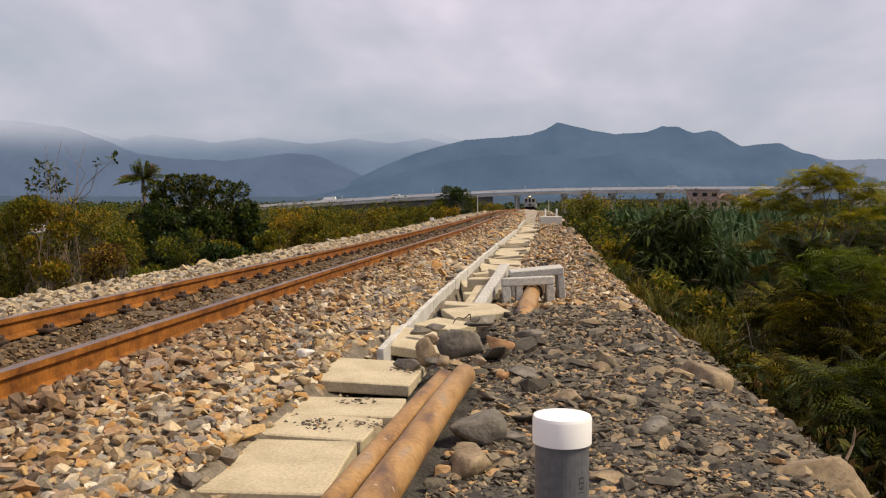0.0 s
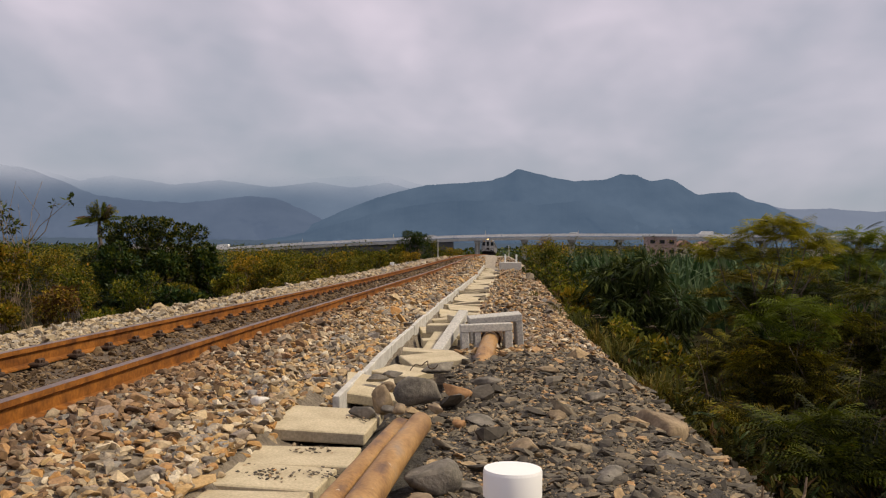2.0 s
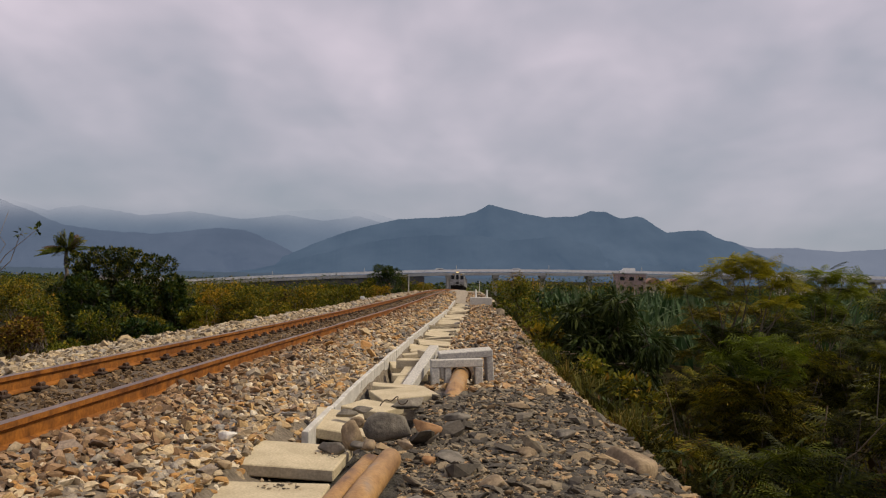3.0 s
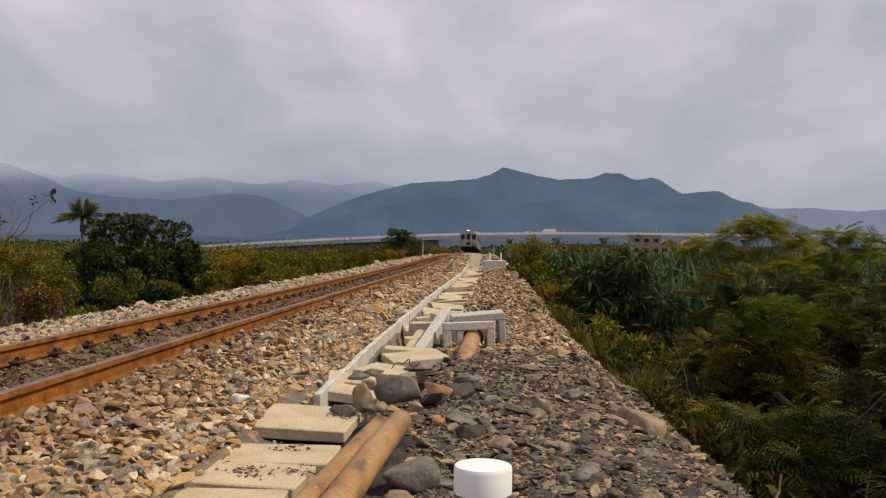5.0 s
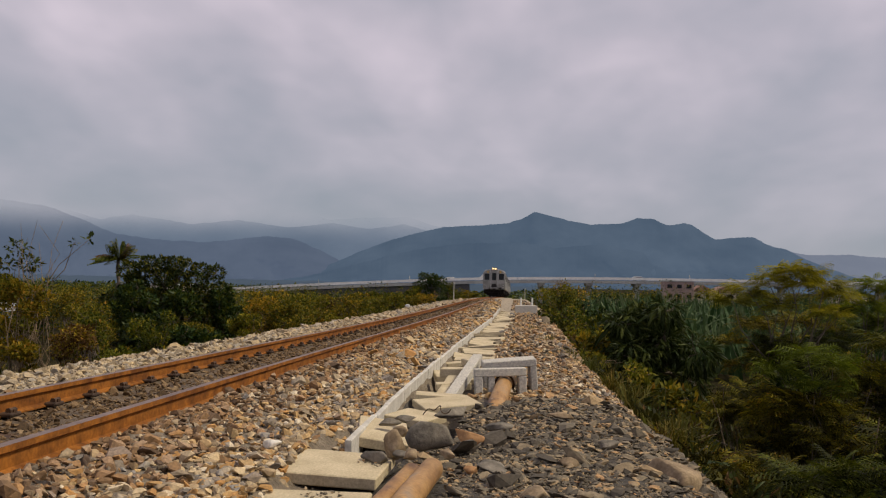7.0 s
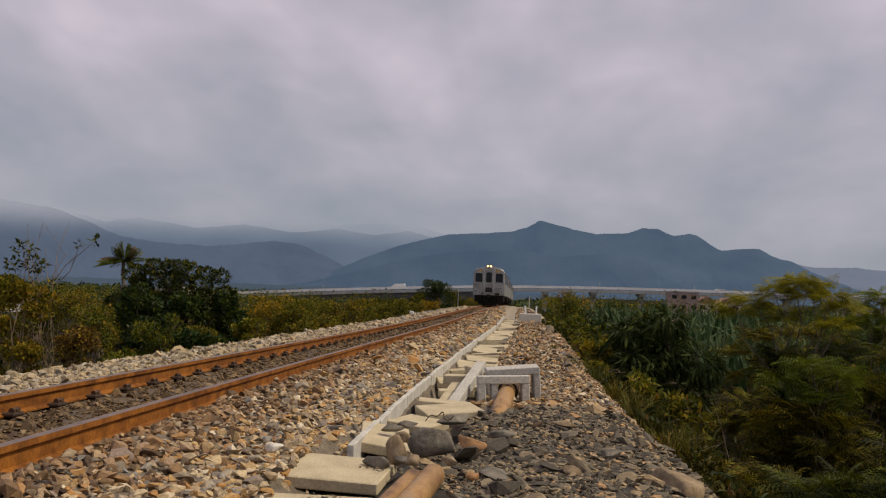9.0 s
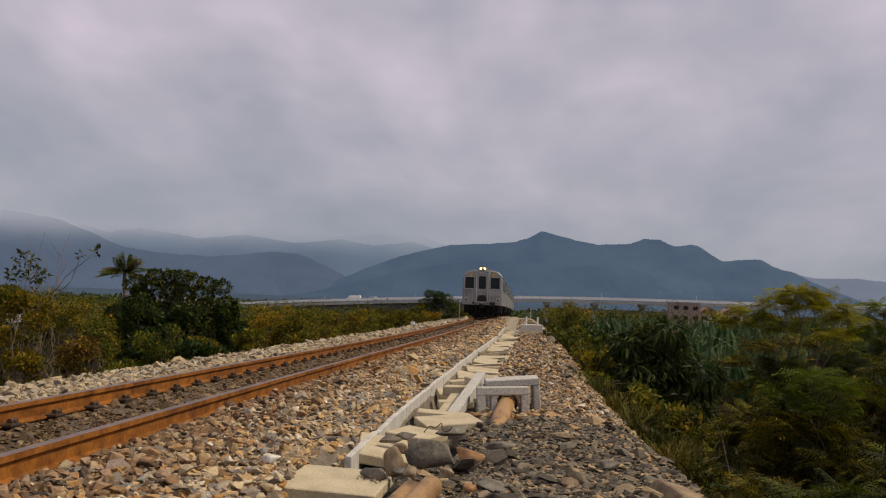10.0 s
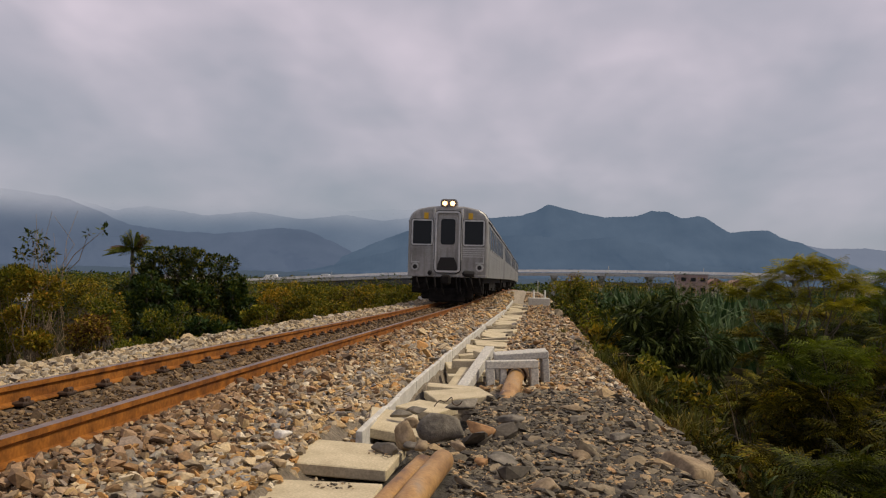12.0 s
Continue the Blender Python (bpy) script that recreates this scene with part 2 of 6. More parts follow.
LEAF_DARK = leaf_mat("dark_broad_leaf", [(0.0, (0.013, 0.026, 0.009)), (0.6, (0.03, 0.054, 0.015)), (1.0, (0.065, 0.092, 0.026))], 0.15, 0.45)
LEAF_FEATHER = leaf_mat("feathery_leaf", [(0.0, (0.040, 0.046, 0.004)), (0.5, (0.080, 0.089, 0.007)), (0.9, (0.16, 0.162, 0.012)), (1.0, (0.17, 0.11, 0.015))], 0.22)
LEAF_YOUNG = leaf_mat("fresh_feathery_leaf", [(0.0, (0.085, 0.105, 0.008)), (0.5, (0.15, 0.18, 0.013)), (1.0, (0.25, 0.26, 0.022))], 0.35)
# near-black green: the deep shade inside the shrubs put into leaf colour
LEAF_SHADED = leaf_mat("shaded_feathery_leaf", [(0.0, (0.008, 0.011, 0.003)), (0.6, (0.030, 0.034, 0.005)), (1.0, (0.07, 0.07, 0.009))], 0.12)
LEAF_YELLOW = leaf_mat("yellowing_leaf", [(0.0, (0.15, 0.135, 0.014)), (0.5, (0.25, 0.205, 0.018)), (0.85, (0.34, 0.245, 0.024)), (1.0, (0.32, 0.17, 0.028))], 0.35)
LEAF_GREEN = leaf_mat("mid_green_leaf", [(0.0, (0.035, 0.046, 0.007)), (0.5, (0.078, 0.09, 0.010)), (1.0, (0.14, 0.14, 0.014))], 0.28)
LEAF_CANE = leaf_mat("cane_leaf", [(0.0, (0.028, 0.058, 0.022)), (0.5, (0.068, 0.11, 0.048)), (1.0, (0.15, 0.18, 0.095))], 0.25)
LEAF_GRASS = leaf_mat("grass_blade", [(0.0, (0.05, 0.055, 0.010)), (0.6, (0.115, 0.115, 0.025)), (1.0, (0.22, 0.18, 0.06))], 0.3)
LEAF_DRY = leaf_mat("dry_leaf", [(0.0, (0.05, 0.03, 0.012)), (0.6, (0.10, 0.06, 0.022)), (1.0, (0.17, 0.11, 0.045))], 0.25)


# ---- building helpers ----
def link_mesh(name, bm, material, smooth=False):
    me = bpy.data.meshes.new(name)
    bm.to_mesh(me)
    bm.free()
    for m in material if isinstance(material, (list, tuple)) else [material]:
        me.materials.append(m)
    if smooth:
        me.polygons.foreach_set("use_smooth", [True] * len(me.polygons))
    return new(name, me)


def part(name, bm, material, parent=None, label="", smooth=False):
    ob = link_mesh(name, bm, material, smooth)
    ob.parent = parent
    return tagged(ob, label) if label else ob


def add_box(bm, size, at=(0, 0, 0), rot=(0, 0, 0), bevel=0.0, wobble=0.0):
    m = pose(*at, *rot) @ Matrix.Diagonal((*size, 1))
    r = bmesh.ops.create_cube(bm, size=1.0, matrix=m)
    vs = r["verts"]
    if bevel:
        es = list({e for v in vs for e in v.link_edges})
        r2 = bmesh.ops.bevel(bm, geom=es, offset=bevel, segments=1, affect="EDGES", profile=0.5)
        vs = r2["verts"] or vs
    if wobble:
        for v in vs:
            v.co += Vector(noise.noise_vector(v.co * 7.0)) * wobble
    return bm


def box(size, at=(0, 0, 0), rot=(0, 0, 0), bevel=0.0, wobble=0.0):
    return add_box(bmesh.new(), size, at, rot, bevel, wobble)


def add_tube(bm, a, b, ra, rb=None, sides=8, caps=True):
    a, b = Vector(a), Vector(b)
    rb = ra if rb is None else rb
    d = b - a
    q = d.to_track_quat("Z", "Y").to_matrix()
    rings = []
    for p, r in ((a, ra), (b, rb)):
        rings.append([bm.verts.new(p + q @ Vector((r * math.cos(2 * math.pi * i / sides), r * math.sin(2 * math.pi * i / sides), 0))) for i in range(sides)])
    for i in range(sides):
        j = (i + 1) % sides
        bm.faces.new((rings[0][i], rings[0][j], rings[1][j], rings[1][i]))
    if caps:
        bm.faces.new(rings[0][::-1])
        bm.faces.new(rings[1])
    return bm


def tube(a, b, ra, rb=None, sides=8):
    return add_tube(bmesh.new(), a, b, ra, rb, sides)


def add_prism(bm, outline, y0, y1):
    """An outline in x and z, drawn out along y."""
    v0 = [bm.verts.new((x, y0, z)) for x, z in outline]
    v1 = [bm.verts.new((x, y1, z)) for x, z in outline]
    n = len(outline)
    for i in range(n):
        j = (i + 1) % n
        bm.faces.new((v0[i], v0[j], v1[j], v1[i]))
    bm.faces.new(v0[::-1])
    bm.faces.new(v1)
    bmesh.ops.recalc_face_normals(bm, faces=bm.faces)
    return bm


def mesh_of(name, verts, faces, materials, mat_index=None, smooth=False):
    """A mesh object from arrays; faces: an (n, k) array."""
    me = bpy.data.meshes.new(name)
    verts, faces = np.asarray(verts, np.float32), np.asarray(faces, np.int32)
    n, k = faces.shape
    me.vertices.add(len(verts))
    me.vertices.foreach_set("co", verts.ravel())
    me.loops.add(n * k)
    me.loops.foreach_set("vertex_index", faces.ravel())
    me.polygons.add(n)
    me.polygons.foreach_set("loop_start", np.arange(0, n * k, k, dtype=np.int32))
    me.polygons.foreach_set("loop_total", np.full(n, k, np.int32))
    for m in materials:
        me.materials.append(m)
    if mat_index is not None:
        me.polygons.foreach_set("material_index", np.asarray(mat_index, np.int32))
    me.polygons.foreach_set("use_smooth", np.full(n, smooth))
    me.update(calc_edges=True)
    me.validate()
    return new(name, me)


def scatter(name, shapes, which, turns, places, materials, mat_of=None, smooth=False):
    """Many rigid copies of a few small shapes as one mesh. shapes: (verts, faces); turns: (n, 3, 3) with scale; places: (n, 3)."""
    V, Fc, M, base = [], [], [], 0
    for s, (sv, sf) in enumerate(shapes):
        ids = np.nonzero(which == s)[0]
        if not len(ids):
            continue
        v = np.einsum("nij,vj->nvi", turns[ids], sv) + places[ids][:, None]
        f = sf[None] + (np.arange(len(ids)) * len(sv))[:, None, None] + base
        base += len(ids) * len(sv)
        V.append(v.reshape(-1, 3))
        Fc.append(f.reshape(-1, sf.shape[1]))
        if mat_of is not None:
            M.append(np.repeat(mat_of[ids], len(sf)))
    return mesh_of(name, np.concatenate(V), np.concatenate(Fc), materials, np.concatenate(M) if M else None, smooth)


RNG = np.random.default_rng(7)


def random_turns(n, tilt=math.pi, rng=RNG):
    """Turns about z at random, leaning by up to tilt."""
    a, b, c = rng.uniform(0, 2 * math.pi, n), rng.uniform(0, 2 * math.pi, n), rng.uniform(-tilt, tilt, n)

    def rz(t):
        z, o = np.zeros_like(t), np.ones_like(t)
        return np.stack([np.cos(t), -np.sin(t), z, np.sin(t), np.cos(t), z, z, z, o], -1).reshape(-1, 3, 3)

    def rx(t):
        z, o = np.zeros_like(t), np.ones_like(t)
        return np.stack([o, z, z, z, np.cos(t), -np.sin(t), z, np.sin(t), np.cos(t)], -1).reshape(-1, 3, 3)
    return rz(a) @ rx(c) @ rz(b)


def stone_shape(seed, points=11, flat=0.62, long=1.3):
    """An angular pebble: the hull of a few points on an uneven ball, about 1 across."""
    rng = np.random.default_rng(seed)
    p = rng.normal(size=(points, 3))
    p /= np.linalg.norm(p, axis=1, keepdims=True)
    p *= 0.5 * rng.uniform(0.8, 1.1, (points, 1)) * [long, 1.0, flat]
    bm = bmesh.new()
    for q in p:
        bm.verts.new(q)
    r = bmesh.ops.convex_hull(bm, input=bm.verts)
    bmesh.ops.delete(bm, geom=[v for v in bm.verts if not v.link_faces], context="VERTS")
    bmesh.ops.triangulate(bm, faces=bm.faces)
    bm.verts.index_update()
    v = np.array([q.co[:] for q in bm.verts])
    f = np.array([[q.index for q in fc.verts] for fc in bm.faces])
    bm.free()
    return v, f


BALLAST_SHAPES = [stone_shape(i, 12, 0.62, 1.25) for i in range(9)]
SHALE_SHAPES = [stone_shape(40 + i, 14, 0.34 + 0.03 * i, 1.45) for i in range(9)]


# ---- the line ----
def curve_of(points):
    """A smooth function through (y, value) points."""
    ys, vs = np.array([p[0] for p in points], float), np.array([p[1] for p in points], float)
    sl = np.gradient(vs, ys)

    def f(y):
        y = np.asarray(y, float)
        i = np.clip(np.searchsorted(ys, y) - 1, 0, len(ys) - 2)
        h = ys[i + 1] - ys[i]
        t = (y - ys[i]) / h
        inside = (2 * t**3 - 3 * t**2 + 1) * vs[i] + (t**3 - 2 * t**2 + t) * h * sl[i] + (-2 * t**3 + 3 * t**2) * vs[i + 1] + (t**3 - t**2) * h * sl[i + 1]
        return np.where(y < ys[0], vs[0] + (y - ys[0]) * sl[0], np.where(y > ys[-1], vs[-1] + (y - ys[-1]) * sl[-1], inside))
    return f


track_x = curve_of([(-20, -3.0), (0, -2.995), (10, -2.97), (19, -2.80), (32, -2.40), (49, -2.10), (83, -1.55), (116, -0.95), (150, -0.35), (184, 0.25), (234, 1.2), (320, 2.9)])
rail_z = curve_of([(-20, 0.24), (0, 0.0), (10, -0.11), (19, -0.18), (34, -0.22), (76, -0.35), (142, -1.0), (200, -2.0), (260, -3.0), (330, -4.2)])
GAUGE = 1.067 + 0.065


def field_z(y):
    return -2.5 - 2.6 * np.clip((np.asarray(y, float) - 60) / 240, 0, 1)


# cross-section of the bank: offset from the track's centre, height over the rail head
SECTION = [(-12.0, -3.2), (-6.0, -2.3), (-3.3, -0.75), (-2.75, -0.34), (-2.2, -0.19), (-1.3, -0.150), (-0.72, -0.125), (-0.48, -0.172), (0.48, -0.172), (0.72, -0.125), (1.3, -0.165),
           (1.95, -0.24), (2.06, -0.27), (4.05, -0.29), (4.35, -0.42), (6.8, -2.3), (9.0, -3.0)]


def heap_z(x, y):
    """A tipped heap of dark shale on the shoulder, steep at its far end."""
    back = np.where(y > 8.2, 0.75, 1.9)
    side = np.where(x > 0.55, 0.75, 0.5)
    return 0.13 * np.exp(-((x - 0.55) / side) ** 2 - ((y - 8.2) / back) ** 2)


def ground_z(x, y):
    o = x - track_x(y)
    rz = rail_z(y)
    z = rz + np.interp(o, [s[0] for s in SECTION], [s[1] for s in SECTION])
    f = field_z(y)
    far = (o < -6.0) | (o > 6.8)
    z = np.where(far, f, np.maximum(z, f))
    # cable trench behind the retaining wall
    deep = 0.05 * ((x > -1.17) & (x < -0.58) & (y > 2.2) & (y < 6.2)) + ((o > 2.14) & (o < 2.72) & (y > 6.2) & (y < 48)) * 0.30
    # gravel heap on the shoulder
    heap = 0.06 * np.exp(-((x - 0.45) / 0.75) ** 2 - ((y - 5.2) / 2.6) ** 2)
    shoulder = np.where((o > 2.2) & (o < 4.2), -0.035 * np.clip((y - 8) / 4, 0, 1), 0)
    bank = 0.06 * np.clip((o - 1.3) / 0.5, 0, 1) * (o < 2.04) * np.clip((y - 5.4) / 0.8, 0, 1)
    return z - deep + heap + shoulder + bank + heap_z(x, y)


def build_ground():
    def lines(spans):
        out = []
        for a, b, n in spans:
            out += list(np.linspace(a, b, n, endpoint=False))
        return np.array(out)
    xs = np.concatenate([lines([(-4200, -600, 12), (-600, -80, 14), (-80, -12, 24), (-12, -6, 24), (-6, 5.5, 150), (5.5, 14, 30), (14, 80, 22), (80, 600, 14), (600, 4200, 12)]), [4200]])
    ys = np.concatenate([lines([(-60, -4, 16), (-4, 1, 20), (1, 12, 130), (12, 50, 150), (50, 330, 160), (330, 900, 20), (900, 4600, 16)]), [4600]])
    X, Y = np.meshgrid(xs, ys)
    Z = ground_z(X, Y)
    o = X - track_x(Y)
    rough = np.where((o > -5) & (o < 6) & (Y < 60), 0.012, 0.05)
    Z = Z + rough * np.sin(X * 9.1 + np.sin(Y * 5.3)) * np.sin(Y * 7.7 + np.sin(X * 4.1))
    nx, ny = len(xs), len(ys)
    i = np.arange(nx * ny).reshape(ny, nx)
    faces = np.stack([i[:-1, :-1], i[:-1, 1:], i[1:, 1:], i[1:, :-1]], -1).reshape(-1, 4)
    oc = (X - track_x(Y))[:-1, :-1].ravel()
    yc = Y[:-1, :-1].ravel()
    mat = np.full(len(faces), 4)
    mat[(oc > -3.0) & (oc < 4.6) & (yc < 330)] = 0
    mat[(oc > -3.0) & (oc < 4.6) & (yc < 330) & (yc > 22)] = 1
    mat[(oc > -0.72) & (oc < 0.62) & (yc < 330)] = 2
    mat[(oc > 2.1) & (oc < 4.9) & (yc < 9.2)] = 3
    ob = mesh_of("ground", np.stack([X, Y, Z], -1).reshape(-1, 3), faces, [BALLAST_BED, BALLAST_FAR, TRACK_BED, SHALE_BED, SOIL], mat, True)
    tagged(ob, "gravel railway bank above flat weedy farmland", "ground", kind="structure")


build_ground()

RAIL_OUTLINE = [(-0.0325, 0.0), (-0.0325, -0.034), (-0.009, -0.048), (-0.009, -0.122), (-0.056, -0.138), (-0.056, -0.150), (0.056, -0.150), (0.056, -0.138), (0.009, -0.122), (0.009, -0.048), (0.0325, -0.034), (0.0325, 0.0)]


def build_rail(side):
    ys = np.concatenate([np.arange(-6, 60, 0.75), np.arange(60, 340, 4.0)])
    cx, cz = track_x(ys) + side * GAUGE / 2, rail_z(ys)
    n, k = len(ys), len(RAIL_OUTLINE)
    out = np.array(RAIL_OUTLINE)
    V = np.stack([cx[:, None] + out[None, :, 0], np.repeat(ys[:, None], k, 1), cz[:, None] + out[None, :, 1]], -1).reshape(-1, 3)
    F, M = [], []
    for a in range(n - 1):
        for b in range(k):
            c = (b + 1) % k
            F.append((a * k + b, a * k + c, (a + 1) * k + c, (a + 1) * k + b))
            M.append(1 if b == k - 1 else 0)
    ob = mesh_of("rail", V, F, [RUST, RAIL_TOP], M)
    tagged(ob, "long rust-brown steel rail with a worn head", "rail", "rails of the track", "structure")


build_rail(-1)
build_rail(1)


def build_sleepers():
    base = new("sleeper")
    tagged(base, "dark concrete sleeper half sunk in oily ballast", "sleeper", "sleepers under the rails")
    part("beam", box((2.0, 0.20, 0.16), (0, 0, -0.255), bevel=0.015), IRON, base)
    for side in (-1, 1):
        for s in ((-1, 1) if side < 0 else (-1,)):
            bm = bmesh.new()
            add_box(bm, (0.10, 0.15, 0.032), (side * GAUGE / 2 + s * 0.085, 0, -0.132), bevel=0.01)
            add_tube(bm, (side * GAUGE / 2 + s * 0.095, -0.045, -0.105), (side * GAUGE / 2 + s * 0.095, 0.045, -0.105), 0.022, sides=7)
            add_tube(bm, (side * GAUGE / 2 + s * 0.115, 0.0, -0.14), (side * GAUGE / 2 + s * 0.115, 0.0, -0.095), 0.018, sides=6)
            part("rail_clip", bm, IRON, base)
    first = True
    for i in range(112):
        y = -1.4 + i * 0.64
        dx = float(track_x(y + 0.1) - track_x(y - 0.1)) / 0.2
        dz = float(rail_z(y + 0.1) - rail_z(y - 0.1)) / 0.2
        m = pose(float(track_x(y)), y, float(rail_z(y)), math.degrees(dz), 0, -math.degrees(dx))
        if first:
            base.matrix_basis, first = m, False
        else:
            copy_thing(base, m)


build_sleepers()


def build_wall():
    wall = new("retaining_wall")
    tagged(wall, "low pale concrete wall of upright panels holding the ballast", "wall", kind="structure")
    y, i = 5.72, 0
    bm0 = box((0.045, 1.0, 0.46), bevel=0.005)
    me = None
    while y < 48:
        L = 0.62
        yc = y + L / 2
        dx = float(track_x(yc + 0.3) - track_x(yc - 0.3)) / 0.6
        if me is None:
            ob = link_mesh("panel", bm0, CONCRETE_PALE)
            me = ob.data
        else:
            ob = new("panel", me)
        ob.parent = wall
        h = random.uniform(-0.006, 0.006)
        ob.matrix_basis = pose(float(track_x(yc)) + 2.065 + h, yc, float(rail_z(yc)) - 0.378 + random.uniform(-0.008, 0.008), 0, random.uniform(-1.5, 1.5), -math.degrees(dx)) @ Matrix.Diagonal((1, L - 0.012, 1, 1))
        y += L
        i += 1


build_wall()


# ---- mountains and viaduct ----
def build_ridge(name, label, dist, profile, colour, colour2, depth, seed, jag, fade=0.0, z0=0.0, z1=1.0):
    """A far range, given by its skyline as (bearing tangent, rise tangent), each in thousandths."""
    us = np.linspace(profile[0][0], profile[-1][0], 620) / 1000
    hs = np.interp(us * 1000, [p[0] for p in profile], [p[1] for p in profile]) / 1000 * dist
    hs = np.convolve(np.pad(hs, 2, "edge"), [0.1, 0.2, 0.4, 0.2, 0.1], "valid")
    hs = hs + np.array([noise.fractal(Vector((u * 60.0, seed, 0)), 1.0, 2.0, 5) + 0.5 * noise.noise(Vector((u * 420.0, seed, 4.0))) for u in us]) * dist * jag
    rows = 22
    V = []
    for r in range(rows):
        f = r / (rows - 1)
        fold = np.array([noise.fractal(Vector((u * 16.0, f * 1.3, seed * 3.1)), 1.0, 2.0, 4) for u in us])
        d = dist - depth * (1 - f) + fold * depth * 0.5 * (1 - f)
        z = -8 + (hs + 8) * np.clip(f + 0.22 * fold * f * (1 - f) * 2, 0, 1)
        V.append(np.stack([us * d, d, z], -1))
    V = np.concatenate(V)
    n = len(us)
    i = np.arange(n * rows).reshape(rows, n)
    F = np.stack([i[:-1, :-1], i[:-1, 1:], i[1:, 1:], i[1:, :-1]], -1).reshape(-1, 4)
    k = Mat(name + "_painted_haze", 1.0, spec=0.0)
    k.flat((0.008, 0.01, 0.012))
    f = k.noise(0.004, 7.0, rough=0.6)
    # a distant backdrop: haze of the air in front is painted in as glow
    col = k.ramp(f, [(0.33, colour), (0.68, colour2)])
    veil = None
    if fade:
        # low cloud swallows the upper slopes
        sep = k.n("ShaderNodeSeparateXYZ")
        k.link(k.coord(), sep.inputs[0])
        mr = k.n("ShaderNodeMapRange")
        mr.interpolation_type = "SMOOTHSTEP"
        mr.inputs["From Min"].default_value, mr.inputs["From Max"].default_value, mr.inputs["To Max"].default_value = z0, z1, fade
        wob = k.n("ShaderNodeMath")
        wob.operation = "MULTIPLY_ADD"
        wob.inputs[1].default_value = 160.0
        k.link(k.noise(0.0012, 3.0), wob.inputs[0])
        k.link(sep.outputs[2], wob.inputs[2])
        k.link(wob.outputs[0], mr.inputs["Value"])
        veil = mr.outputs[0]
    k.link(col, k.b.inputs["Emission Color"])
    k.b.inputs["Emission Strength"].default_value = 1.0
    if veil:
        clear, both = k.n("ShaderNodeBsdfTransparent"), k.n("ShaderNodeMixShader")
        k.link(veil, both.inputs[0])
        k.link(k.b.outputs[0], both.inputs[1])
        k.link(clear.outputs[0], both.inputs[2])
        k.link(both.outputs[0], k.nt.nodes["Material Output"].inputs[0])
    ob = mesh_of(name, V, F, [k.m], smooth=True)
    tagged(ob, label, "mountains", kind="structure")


# the blue of every range is haze, put into its glowing colour
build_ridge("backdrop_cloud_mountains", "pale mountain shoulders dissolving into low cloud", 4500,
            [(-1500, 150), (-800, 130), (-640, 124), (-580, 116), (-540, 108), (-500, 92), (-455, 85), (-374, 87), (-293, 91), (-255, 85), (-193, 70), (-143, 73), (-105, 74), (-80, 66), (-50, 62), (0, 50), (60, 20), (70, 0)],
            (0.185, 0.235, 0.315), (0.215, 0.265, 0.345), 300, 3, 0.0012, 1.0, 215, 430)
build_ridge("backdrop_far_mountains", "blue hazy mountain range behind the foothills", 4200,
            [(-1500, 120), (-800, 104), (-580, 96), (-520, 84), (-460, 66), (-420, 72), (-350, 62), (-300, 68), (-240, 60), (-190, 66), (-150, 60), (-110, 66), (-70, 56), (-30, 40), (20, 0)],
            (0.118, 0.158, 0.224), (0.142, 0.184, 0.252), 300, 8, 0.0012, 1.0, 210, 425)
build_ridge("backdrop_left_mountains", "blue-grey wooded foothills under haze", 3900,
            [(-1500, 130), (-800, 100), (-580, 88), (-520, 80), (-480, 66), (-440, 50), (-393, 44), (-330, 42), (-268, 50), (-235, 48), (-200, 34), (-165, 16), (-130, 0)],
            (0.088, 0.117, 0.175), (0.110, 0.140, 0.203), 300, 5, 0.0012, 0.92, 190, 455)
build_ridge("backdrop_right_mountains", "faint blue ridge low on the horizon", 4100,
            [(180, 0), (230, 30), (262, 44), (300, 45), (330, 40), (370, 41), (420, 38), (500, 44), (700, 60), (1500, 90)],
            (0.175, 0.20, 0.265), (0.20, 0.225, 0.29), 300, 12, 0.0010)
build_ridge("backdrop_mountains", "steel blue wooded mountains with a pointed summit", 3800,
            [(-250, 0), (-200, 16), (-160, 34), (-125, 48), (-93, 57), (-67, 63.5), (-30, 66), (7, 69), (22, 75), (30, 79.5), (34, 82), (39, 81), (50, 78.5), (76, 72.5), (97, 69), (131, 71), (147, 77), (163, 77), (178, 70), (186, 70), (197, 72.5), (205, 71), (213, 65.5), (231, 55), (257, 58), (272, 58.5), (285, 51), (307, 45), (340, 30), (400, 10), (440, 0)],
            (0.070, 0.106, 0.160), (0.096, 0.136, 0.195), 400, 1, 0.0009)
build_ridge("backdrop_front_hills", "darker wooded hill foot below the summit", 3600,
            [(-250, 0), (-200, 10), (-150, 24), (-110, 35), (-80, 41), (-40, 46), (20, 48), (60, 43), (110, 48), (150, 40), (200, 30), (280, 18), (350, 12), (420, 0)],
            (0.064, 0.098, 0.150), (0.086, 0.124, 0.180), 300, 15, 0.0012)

# raised glowing strip that covers the dark far ground with painted haze
build_ridge("backdrop_plain_haze", "painted blue-grey haze strip for the plain and low woods beyond the viaduct", 700,
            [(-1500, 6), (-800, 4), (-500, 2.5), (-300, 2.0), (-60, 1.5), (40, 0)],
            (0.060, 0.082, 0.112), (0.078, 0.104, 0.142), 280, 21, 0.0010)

VIA_Y = 290.0
via_z = curve_of([(-160, -8.0), (-131, -5.0), (-84, -1.4), (-40, 1.5), (-5, 3.3), (25, 4.0), (60, 4.2), (110, 4.2), (190, 4.0)])


